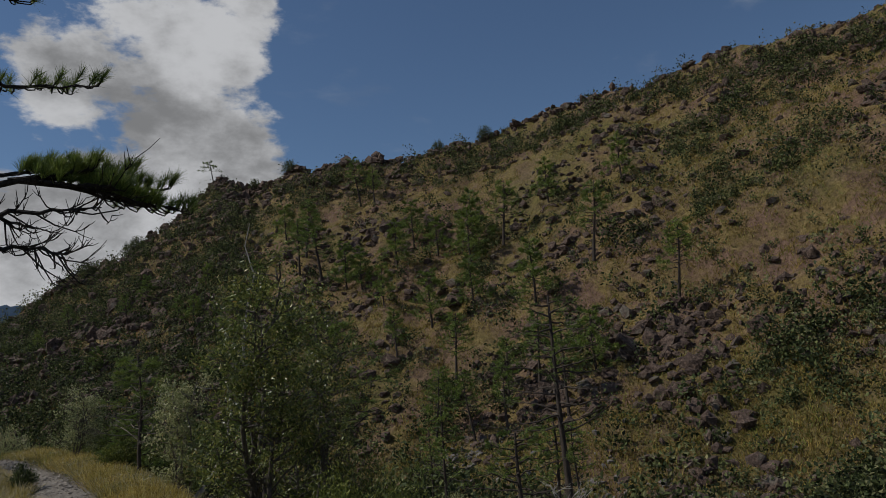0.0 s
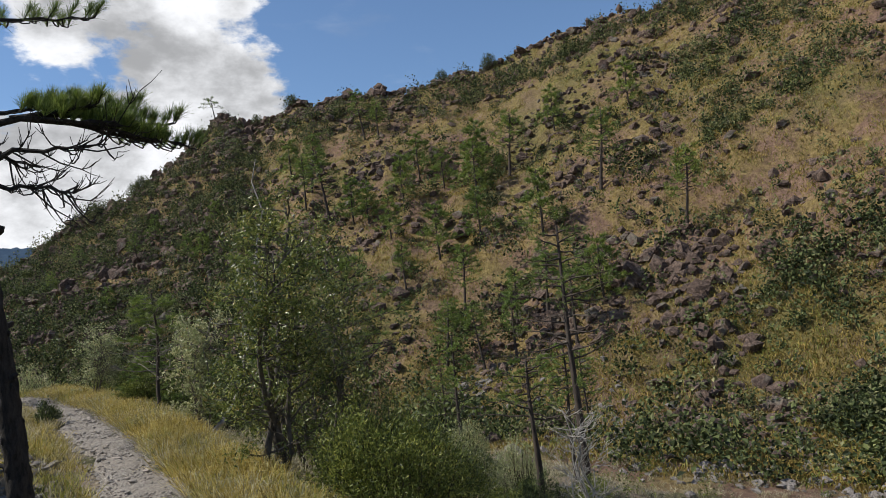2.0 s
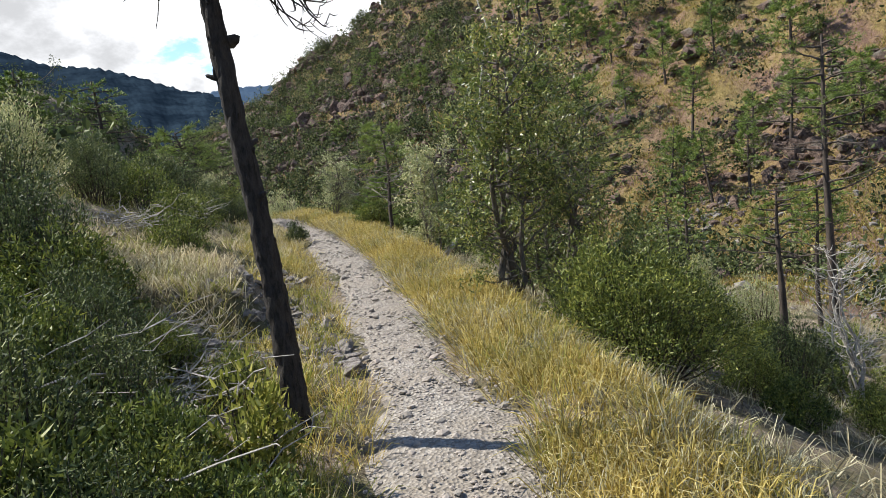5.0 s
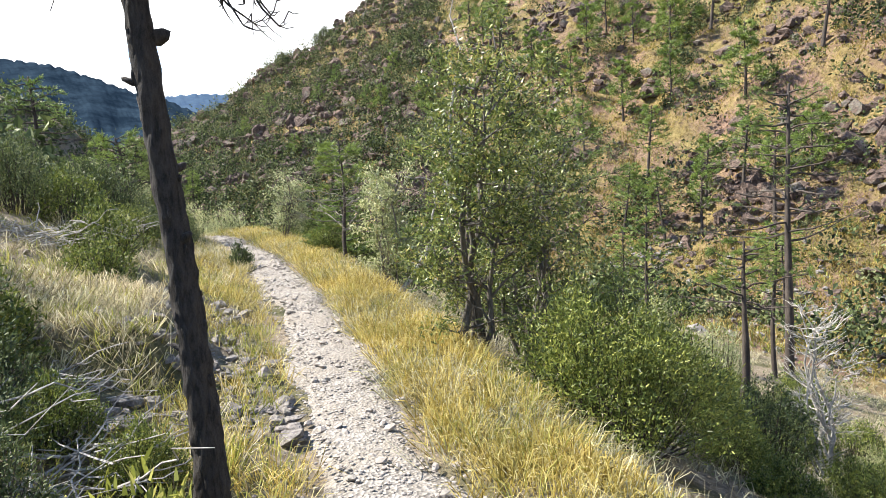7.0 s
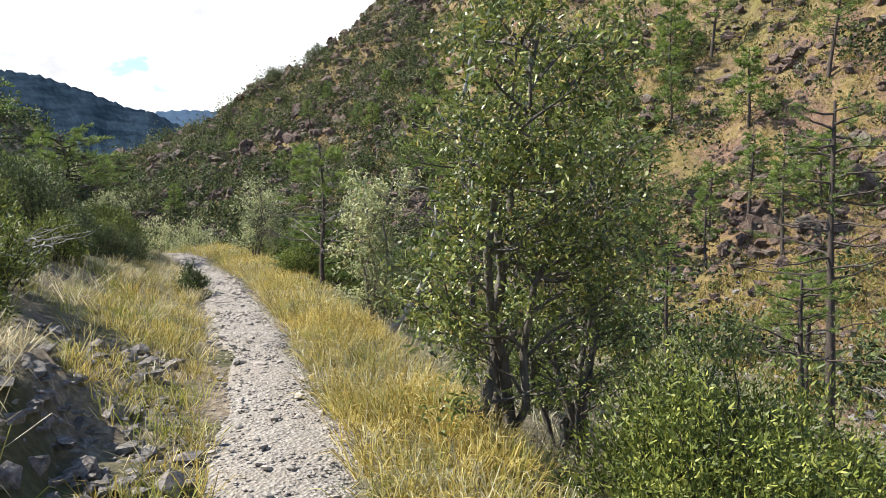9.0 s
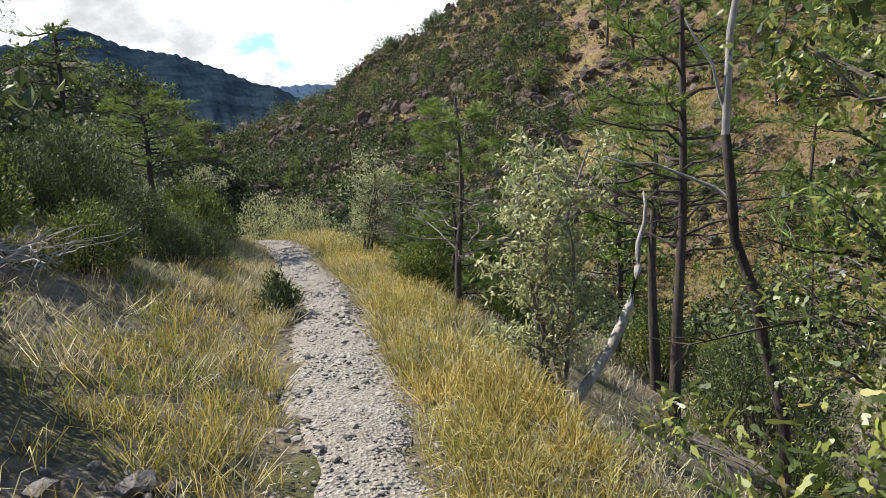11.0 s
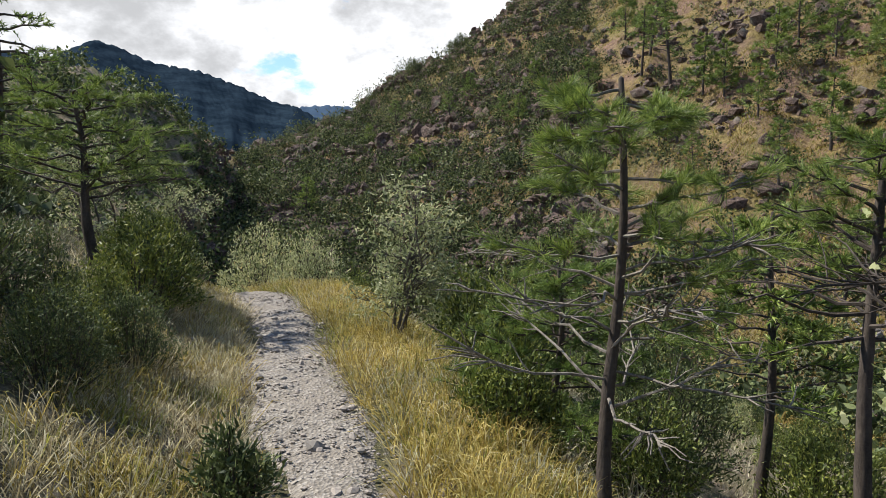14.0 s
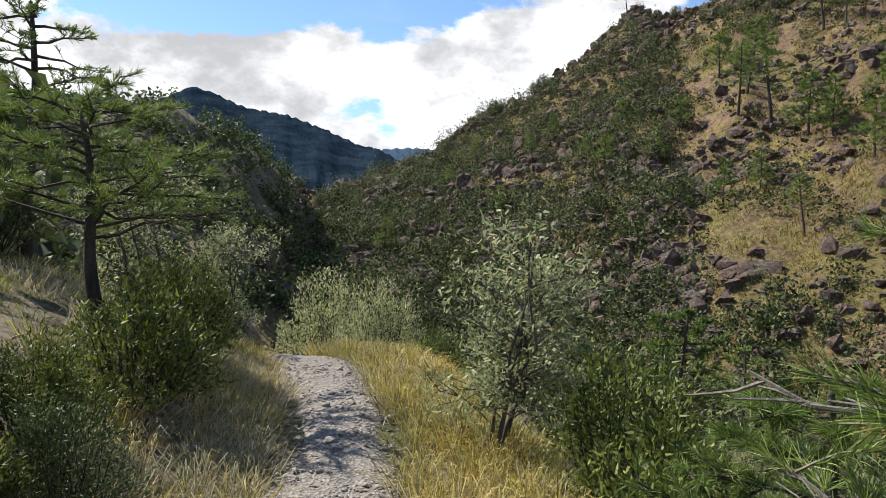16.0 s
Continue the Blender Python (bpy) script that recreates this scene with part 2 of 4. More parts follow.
def tube(geo, pts, radii, sides=7, rng=None, rough=0.0):
    """A tapered limb along a line of points."""
    pts, radii = np.asarray(pts, float), np.asarray(radii, float)
    k = len(pts)
    d = unit(np.gradient(pts, axis=0))
    ref = np.where(np.abs(d[:, 2:3]) > 0.9, [[1.0, 0, 0]], [[0, 0, 1.0]])
    a = unit(np.cross(d, ref))
    b = np.cross(d, a)
    ang = np.linspace(0, 2 * np.pi, sides, endpoint=False)
    r = radii[:, None] * (1 + (rng.uniform(-rough, rough, (k, sides)) if rng is not None else 0))
    v = pts[:, None] + r[..., None] * (np.cos(ang)[None, :, None] * a[:, None] + np.sin(ang)[None, :, None] * b[:, None])
    i = np.arange(k - 1)[:, None] * sides
    j = np.arange(sides)[None]
    p, q = i + j, i + (j + 1) % sides
    f = np.concatenate([np.stack([p, q, q + sides], -1).reshape(-1, 3), np.stack([p, q + sides, p + sides], -1).reshape(-1, 3)])
    v = np.concatenate([v.reshape(-1, 3), pts[-1:] + d[-1:] * radii[-1]])
    t = (k - 1) * sides
    f = np.concatenate([f, np.stack([t + np.arange(sides), t + (np.arange(sides) + 1) % sides, np.full(sides, k * sides)], -1)])
    geo.add(v, f)


def curve_line(a, b, rng, bend=0.08, n=6):
    """A gently crooked line from a to b."""
    a, b = np.asarray(a, float), np.asarray(b, float)
    t = np.linspace(0, 1, n)[:, None]
    w = np.cumsum(rng.normal(0, 1, (n, 3)), 0)
    w -= t * w[-1:] + (1 - t) * w[:1]
    return a + (b - a) * t + w * bend * np.linalg.norm(b - a) / n ** 0.5


def blades(geo, root, way, length, width, droop=0.25):
    """Narrow two-step blades or needles: root and way are arrays; the tip droops."""
    root, way = np.asarray(root, float), unit(way)
    n = len(root)
    length, width = np.broadcast_to(length, n)[:, None], np.broadcast_to(width, n)[:, None]
    side = unit(np.cross(way, np.random.normal(0, 1, (n, 3))))
    mid = root + way * length * 0.55
    tip = root + way * length - np.array([0, 0, 1.0]) * length * droop
    v = np.stack([root - side * width / 2, root + side * width / 2, mid - side * width * 0.4, mid + side * width * 0.4, tip], 1)
    i = np.arange(n)[:, None, None] * 5
    geo.add(v.reshape(-1, 3), (i + np.array([[0, 1, 3], [0, 3, 2], [2, 3, 4]])[None]).reshape(-1, 3))


def leaves(geo, c, length, width, up=0.3):
    """Small folded diamond leaves with scattered turns."""
    c = np.asarray(c, float)
    n = len(c)
    length, width = np.broadcast_to(length, n)[:, None], np.broadcast_to(width, n)[:, None]
    a = unit(np.random.normal(0, 1, (n, 3)))
    nn = unit(np.random.normal(0, 1, (n, 3)) + np.array([0, 0, up]))
    b = unit(np.cross(nn, a))
    fold = np.cross(a, b) * width * 0.25
    v = np.stack([c - a * length / 2, c + b * width / 2 + fold, c + a * length / 2, c - b * width / 2 + fold], 1)
    i = np.arange(n)[:, None, None] * 4
    geo.add(v.reshape(-1, 3), (i + np.array([[0, 1, 2], [0, 2, 3]])[None]).reshape(-1, 3))


def lobed(geo, c, length, width, up=0.3):
    """Wavy-edged oak leaves: a narrow foot, a waist and a broad rounded end, bent along the midrib."""
    c = np.asarray(c, float)
    n = len(c)
    length, width = np.broadcast_to(length, n)[:, None], np.broadcast_to(width, n)[:, None]
    a = unit(np.random.normal(0, 1, (n, 3)))
    nn = unit(np.random.normal(0, 1, (n, 3)) + np.array([0, 0, up]))
    b = unit(np.cross(nn, a))
    lift = np.cross(a, b) * width * 0.3
    rows = [c - a * length * 0.5]
    for f, w in ((-0.22, 0.36), (-0.02, 0.24), (0.2, 0.5), (0.4, 0.3)):
        rows += [c + a * length * f + b * width * w + lift, c + a * length * f - b * width * w + lift]
    rows.append(c + a * length * 0.5 - lift * 0.6)
    v = np.stack(rows, 1)
    tri = [[0, 1, 2], [1, 3, 4], [1, 4, 2], [3, 5, 6], [3, 6, 4], [5, 7, 8], [5, 8, 6], [7, 9, 8]]
    i = np.arange(n)[:, None, None] * 10
    geo.add(v.reshape(-1, 3), (i + np.array(tri)[None]).reshape(-1, 3))


def boulder(geo, c, size, rng, flat=0.7, jag=0.28, fine=2):
    """An angular block: a coarse sphere cut back by random planes."""
    bm = bmesh.new()
    bmesh.ops.create_icosphere(bm, subdivisions=fine, radius=1)
    p = np.array([v.co[:] for v in bm.verts])
    f = np.array([[v.index for v in q.verts] for q in bm.faces])
    bm.free()
    for _ in range(13):
        w = unit(rng.normal(0, 1, 3))
        d = rng.uniform(0.32, 0.75)
        over = np.maximum(p @ w - d, 0)
        p = p - over[:, None] * w
    p *= 1 + rng.normal(0, jag * 0.12, (len(p), 1))
    s = np.asarray(size) * np.array([1, rng.uniform(0.7, 1.1), flat * rng.uniform(0.8, 1.2)])
    g = rng.uniform(0, 6.28)
    p = p * s
    p = np.stack([p[:, 0] * np.cos(g) - p[:, 1] * np.sin(g), p[:, 0] * np.sin(g) + p[:, 1] * np.cos(g), p[:, 2]], 1)
    geo.add(p + np.asarray(c), f)


# ---- the lie of the land ----
HOME = np.array([-0.5, 0.8])
RIDGE_AZ = [-180, -60, -30, -22, -17, -12, -8, -5.5, -4, -2, 0, 2, 4, 5.3, 6.5, 8, 9, 11, 13, 14.5, 16, 17.3, 18.2, 20, 21.2, 22.3, 24, 25, 27.8, 30.3, 33, 35, 38.4, 42, 50, 60, 80, 110, 150, 180]
RIDGE_EL = [-6, 6, 8.0, 7.4, 6.3, 6.9, 5.0, 3.4, 2.4, 3.2, 4.2, 5.0, 5.9, 6.5, 7.5, 8.5, 8.9, 10.1, 11.4, 12.7, 14.2, 15.1, 15.3, 14.7, 15.3, 15.9, 16.6, 16.1, 16.6, 16.9, 16.5, 17.1, 17.4, 18.3, 20, 21, 22, 18, 4, -6]
RIDGE_R = [90, 60, 60, 60, 60, 62, 66, 75, 100, 108, 112, 114, 114, 114, 113, 112, 112, 112, 113, 114, 115, 115, 114, 112, 110, 108, 106, 105, 103, 100, 98, 97, 95, 92, 87, 80, 75, 70, 80, 90]
TOE_AZ = [-180, -60, -30, -8, -4, 0, 5, 10, 15, 20, 30, 45, 90, 150, 180]
TOE_R = [60, 34, 34, 40, 50, 56, 58, 52, 46, 41, 35, 30, 28, 36, 60]
TOE_Z = [-8, 0, 0, -2, -3.2, -3.6, -4, -5.0, -5.8, -6.4, -7.0, -7.4, -7.4, -7, -8]
TRAIL_Y = [-40, -4, 1, 3, 4.8, 6.2, 7.6, 10, 14, 16, 18, 20.3, 23, 27, 40]
TRAIL_X = [-6, -1.6, -1.0, -0.55, -0.2, -0.07, 0.08, 0.3, 0.32, 0.1, 0.0, -0.45, -1.4, -3.4, -12]


def trail_x(y):
    return np.interp(y, TRAIL_Y, TRAIL_X)


def wobble(x, y, k, seed=0.0):
    return (np.sin(x * k + seed) * np.cos(y * k * 1.13 + 1.7 * seed) + 0.5 * np.sin(x * k * 2.3 + y * k * 1.9 + seed * 3) + 0.3 * np.sin(x * k * 4.1 - y * k * 4.7 + seed)) / 1.8


def land(x, y):
    """Height of the ground."""
    x, y = np.asarray(x, float), np.asarray(y, float)
    u = x - trail_x(y)
    zt = np.interp(y, [-30, 0, 9, 14, 18, 20, 22, 26, 32, 60], [0.2, 0, 0.02, 0.22, 0.3, 0.28, -0.05, -1.0, -2.4, -4])
    fall = np.interp(y, [0, 6, 14, 20, 26], [0.5, 0.58, 0.62, 0.5, 0.3])
    right = -fall * np.maximum(u - 1.0, 0)
    right = -7.0 * (1 - np.exp(right / 7.0))
    rise = np.interp(y, [-5, 3, 7, 11, 18, 24, 40], [0.28, 0.25, 0.30, 0.50, 0.42, 0.36, 0.30])
    top = np.interp(y, [0, 12, 30, 60], [8, 8, 7.5, 5])
    d = np.maximum(-u - 0.6, 0)
    left = top * (1 - np.exp(-rise * d / top))
    step = np.clip((-u - 1.1) / 0.16, 0, 1) * np.clip((y - 7.1) / 0.3, 0, 1) * np.clip((9.2 - y) / 0.5, 0, 1)
    left = left + 0.34 * step * np.exp(-np.maximum(-u - 1.2, 0) / 2.2)
    near = zt + np.where(u > 0, right, left) + 0.05 * wobble(x, y, 1.4) * np.clip(np.abs(u) * 1.2 - 0.4, 0, 1) + 0.25 * wobble(x, y, 0.35, 2) * np.clip(np.abs(u) / 6 - 0.3, 0, 1)
    az = np.degrees(np.arctan2(x - HOME[0], y - HOME[1]))
    r = np.hypot(x - HOME[0], y - HOME[1])
    rr, rt, zt2 = np.interp(az, RIDGE_AZ, RIDGE_R), np.interp(az, TOE_AZ, TOE_R), np.interp(az, TOE_AZ, TOE_Z)
    top2 = 1.5 + rr * np.tan(np.radians(np.interp(az, RIDGE_AZ, RIDGE_EL)))
    t = (r - rt) / (rr - rt)
    hill = zt2 + (top2 - zt2) * np.where(t > 0, np.maximum(t, 0) ** 1.12, t * 0.8)
    hill = np.where(t > 1, top2 - (r - rr) * 0.28, hill)
    amp = np.clip(t * 3, 0, 1)
    hill = hill + amp * (0.9 * wobble(x, y, 0.23, 5) + 0.5 * wobble(x, y, 0.62, 8) + 0.22 * wobble(x, y, 1.5, 3))
    hill = np.maximum(hill, -12)
    s = 1.2
    return np.where(np.abs(near - hill) < 30, s * np.logaddexp(near / s, hill / s), np.maximum(near, hill))


def zland(x, y):
    return float(land(x, y))

# ---- ground, trail, far hills ----


def graded(parts):
    return np.unique(np.round(np.concatenate(parts), 3))


def build_ground():
    far = np.geomspace(70, 3200, 22)
    xs = graded([-far[::-1], np.arange(-70, -6, 0.9), np.arange(-6, 6, 0.14), np.arange(6, 92, 0.75), far[3:]])
    ys = graded([-far[::-1], np.arange(-70, -3, 1.6), np.arange(-3, 24, 0.16), np.arange(24, 132, 0.75), np.geomspace(134, 3200, 20)])
    gx, gy = np.meshgrid(xs, ys)
    gz = land(gx, gy)
    rng = np.random.default_rng(3)
    gz += rng.normal(0, 0.012, gz.shape) * (np.abs(gx) < 8)
    u = np.abs(gx - trail_x(gy))
    gz -= 0.03 * (u < 0.5) * (np.abs(gy) < 40)
    nx, ny = len(xs), len(ys)
    i = (np.arange(ny - 1)[:, None] * nx + np.arange(nx - 1)[None]).ravel()
    f = np.concatenate([np.stack([i, i + 1, i + nx + 1], 1), np.stack([i, i + nx + 1, i + nx], 1)])
    ob = part("ground", Geo().add(np.stack([gx.ravel(), gy.ravel(), gz.ravel()], 1), f), SOIL, None, "", True)
    ob.data.materials.append(SLOPE)
    c = np.stack([gx.ravel(), gy.ravel()], 1)[f].mean(1)
    r = np.hypot(c[:, 0] - HOME[0], c[:, 1] - HOME[1])
    az = np.degrees(np.arctan2(c[:, 0] - HOME[0], c[:, 1] - HOME[1]))
    ob.data.polygons.foreach_set("material_index", (((r > np.interp(az, TOE_AZ, TOE_R) - 8) & (az > -6)) | (r > 70)).astype(np.int32))
    ob.data.update()
    return tagged(ob, "dry mountainside of soil, straw and red earth", "ground", kind="structure")


def build_trail():
    y = np.arange(-12, 26, 0.07)
    k = np.linspace(-1, 1, 17)
    rng = np.random.default_rng(9)
    half = 0.35 + 0.07 * np.sin(y * 1.7) + 0.05 * np.sin(y * 3.9 + 1) + 0.07 * np.clip((8 - y) / 6, 0, 1)
    gx = trail_x(y)[:, None] + half[:, None] * k[None]
    gy = np.repeat(y[:, None], len(k), 1)
    gz = land(gx, gy) + 0.012 - 0.06 * np.abs(k)[None] ** 4 + rng.normal(0, 0.004, gx.shape) + 0.010 * wobble(gx, gy, 4.0)
    nx, ny = len(k), len(y)
    i = (np.arange(ny - 1)[:, None] * nx + np.arange(nx - 1)[None]).ravel()
    f = np.concatenate([np.stack([i, i + 1, i + nx + 1], 1), np.stack([i, i + nx + 1, i + nx], 1)])
    ob = part("trail", Geo().add(np.stack([gx.ravel(), gy.ravel(), gz.ravel()], 1), f), GRAVEL, None, "", True)
    return tagged(ob, "narrow stony footpath of pale grey gravel", "footpath", kind="structure")


def mountain(name, rows, mat, label, depth, seed):
    """A far range from its skyline: rows of azimuth, elevation (degrees) at one distance, with ribs running down."""
    az = np.arange(rows[0][0], rows[-1][0], 0.12)
    el = np.interp(az, [r[0] for r in rows], [r[1] for r in rows])
    dist = np.interp(az, [r[0] for r in rows], [r[2] for r in rows])
    rough = np.random.default_rng(seed).normal(0, 0.03, len(az)) + 0.05 * np.sin(az * 7.7 + seed)
    t = np.linspace(0, 1, 40)[:, None]
    ribs = 1 + 0.035 * np.sin(az * 1.9 + 4 * t + seed) * np.sin(np.pi * t) + 0.012 * np.sin(az * 5.3 - 5 * t) * np.sin(np.pi * t)
    r = dist[None] * (1 - depth * t * ribs)
    top = 1.5 + dist * np.tan(np.radians(el))
    z = top[None] * (1 - t) ** 1.15 - 14 * t + dist[None] * np.radians(rough)[None] * np.exp(-t * 30) + np.random.default_rng(seed + 1).normal(0, 0.0003, r.shape) * dist[None] * (t > 0)
    a = np.radians(az)[None]
    v = np.stack([HOME[0] + r * np.sin(a), HOME[1] + r * np.cos(a), z], -1)
    v = np.concatenate([v, np.stack([HOME[0] + 1.3 * dist * np.sin(a[0]), HOME[1] + 1.3 * dist * np.cos(a[0]), np.full(len(az), -14.0)], -1)[None]])
    v = np.roll(v, 1, axis=0)
    nx, ny = len(az), len(v)
    i = (np.arange(ny - 1)[:, None] * nx + np.arange(nx - 1)[None]).ravel()
    f = np.concatenate([np.stack([i, i + nx + 1, i + 1], 1), np.stack([i, i + nx, i + nx + 1], 1)])
    return tagged(part(name, Geo().add(v.reshape(-1, 3), f), mat, None, "", True), label, "mountain", kind="structure")


ground = build_ground()
trail = build_trail()
# far ranges: their blue is haze held in the material colours
mountain("backdrop_mountain", [(-75, 7, 900), (-45, 9.5, 900), (-27, 8.8, 900), (-21, 8.9, 900), (-17.5, 8.7, 900), (-14.6, 10.2, 900), (-13.2, 9.9, 900), (-10.8, 9.0, 880), (-7.5, 8.6, 850), (-4.7, 7.7, 820), (-2, 6.6, 800), (-0.7, 6.45, 790), (1.5, 5.4, 780), (9, 2.5, 780)], HAZED_FOREST, "wooded mountain with a pointed summit, coloured dark blue for haze", 0.5, 4)
mountain("backdrop_hills", [(-6, 5.5, 1600), (-2, 6.2, 1600), (2, 6.6, 1600), (4.5, 6.5, 1600), (9, 6.0, 1600), (14, 4, 1600)], HAZED, "hills far up the valley, coloured pale blue for haze", 0.35, 7)

# ---- plants: builders ----


def grow_pine(name, x, y, height, seed, lean=(0, 0), radius=0.07, spread=0.9, first=0.35, tiers=9, dense=1.0, needle=0.085, bare=0.3, bark=None, label="", z=None, flat=0.25, single=True, per=34):
    """A pine: trunk, limbs (the lowest bare and dead) and a crown of needle tufts along the twigs."""
    rng = np.random.default_rng(seed)
    np.random.seed(seed)
    z0 = zland(x, y) - 0.05 if z is None else z
    base = tagged(new(name), label or "slender green pine with long needles", "pine tree")
    base.location = (x, y, z0)
    t = np.linspace(0, 1, 12)
    line = np.stack([lean[0] * t + 0.03 * np.sin(t * 7 + seed), lean[1] * t + 0.03 * np.cos(t * 6 + seed), height * t], 1)
    trunk, limbs, crown = Geo(), Geo(), Geo()
    tube(trunk, line, radius * (1 - 0.8 * t) + 0.006, 9, rng, 0.1)
    roots, ways = [], []
    for k in range(tiers * 4):
        h = first + (1 - first) * 0.97 * (k + rng.uniform(0, 1.2)) / (tiers * 4)
        p = np.array([np.interp(h, t, line[:, i]) for i in range(3)])
        reach = spread * (1.05 - 0.72 * max(h - first, 0) / (1 - first)) * rng.uniform(0.65, 1.1)
        for q in range(1):
            g = k * 2.4 + rng.uniform(-0.6, 0.6)
            end = p + reach * np.array([np.cos(g), np.sin(g), flat * rng.uniform(-0.3, 1.6)])
            br = curve_line(p, end, rng, 0.10, 6)
            if single:
                one = Geo()
                tube(one, br, np.linspace(radius * 0.26, 0.004, 6), 5)
                part('limb', one, bark or BARK, base)
            else:
                tube(limbs, br, np.linspace(radius * 0.26, 0.004, 6), 5)
            dead = h < first + bare * (1 - first) and rng.random() < 0.75
            for s in range(int(6 + 5 * dense)):
                w = rng.uniform(0.3, 1.0)
                c = np.array([np.interp(w * 5, np.arange(6), br[:, i]) for i in range(3)])
                side = unit(end - p + rng.normal(0, 0.75, 3) * np.linalg.norm(end - p)) * np.array([1, 1, 0.55])
                ln = 0.34 * reach * rng.uniform(0.35, 1.0)
                tw = curve_line(c, c + side * ln + np.array([0, 0, 0.12 * ln]), rng, 0.1, 4)
                tube(limbs, tw, np.linspace(0.0045, 0.002, 4), 4)
                if not dead:
                    m = int(per * dense)
                    f = rng.uniform(0.25, 1.0, m)[:, None]
                    pp = tw[0] + (tw[-1] - tw[0]) * f
                    roots.append(pp)
                    ways.append(unit(tw[-1] - tw[0]) * 0.9 + rng.normal(0, 0.55, (m, 3)) + np.array([0, 0, 0.35]))
    part("trunk", trunk, BARK, base, "", True)
    tagged(part("brushwood", limbs, bark or BARK, base), kind="stuff")
    if roots:
        r, w = np.concatenate(roots), np.concatenate(ways)
        blades(crown, r, w, rng.uniform(0.7, 1.2, len(r)) * needle, (0.0022 + 0.02 * needle) * (34 / per) ** 0.8 * (1 if single else 1.5), 0.08)
        part("crown", crown, NEEDLE, base)
    return base


def grow_oak(name, x, y, height, seed, stems=3, spread=0.8, leaf=0.055, count=3500, mat=None, low=0.15, lean=(0, 0), label="", z=None, thick=0.03, single=True, stem_bark=None):
    """A many-stemmed young oak: crooked stems, limbs and a ragged crown of separate leaves in clusters."""
    rng = np.random.default_rng(seed)
    np.random.seed(seed)
    z0 = zland(x, y) - 0.04 if z is None else z
    base = tagged(new(name), label or "young oak with yellow-green leaves", "shrub" if name == "bare_shrub" else "oak tree")
    base.location = (x, y, z0)
    stem_bark = stem_bark or OAK_STEM
    wood, crown = Geo(), Geo()
    tips = []
    for s in range(stems):
        g = rng.uniform(0, 6.28)
        h = height * rng.uniform(0.72, 1.0) if s else height
        foot = np.array([np.cos(g), np.sin(g), 0]) * 0.1 * spread
        top = foot * 2 + np.array([np.cos(g) * spread * 0.35 + lean[0], np.sin(g) * spread * 0.35 + lean[1], h])
        line = curve_line(foot, top, rng, 0.09, 9)
        stem = Geo()
        tube(stem, line, np.linspace(thick * rng.uniform(0.7, 1.1), 0.006, 9), 7, rng, 0.1)
        part("stem", stem, stem_bark, base, "", True)
        for k in range(int(7 + height * 4)):
            f = rng.uniform(low, 1.0)
            p = np.array([np.interp(f * 8, np.arange(9), line[:, i]) for i in range(3)])
            a = rng.uniform(0, 6.28)
            e = p + spread * rng.uniform(0.3, 0.8) * (1.1 - 0.45 * f) * np.array([np.cos(a), np.sin(a), rng.uniform(0.1, 0.9)])
            br = curve_line(p, e, rng, 0.14, 5)
            if single:
                one = Geo()
                tube(one, br, np.linspace(thick * 0.3, 0.003, 5), 4)
                part('limb', one, stem_bark, base)
            else:
                tube(wood, br, np.linspace(thick * 0.3, 0.003, 5), 4)
            for q in range(3):
                c = br[-1 - (q > 1)] + rng.normal(0, 0.09 * spread, 3)
                tube(wood, np.array([br[2], (br[2] + c) / 2 + rng.normal(0, 0.02, 3), c]), [0.004, 0.003, 0.002], 3)
                tips.append(c)
    tips = np.array(tips)
    n = count
    c = tips[rng.integers(0, len(tips), n)] + rng.normal(0, 1, (n, 3)) * np.array([0.058, 0.058, 0.05]) * (0.6 + 0.6 * spread)
    (lobed if single else leaves)(crown, c, rng.uniform(0.6, 1.25, n) * leaf * 1.3, rng.uniform(0.6, 1.1, n) * leaf * (0.52 if single else 0.46), 0.9)
    tagged(part("brushwood", wood, stem_bark, base), kind="stuff")
    part("crown", crown, mat or OAK, base)
    return base


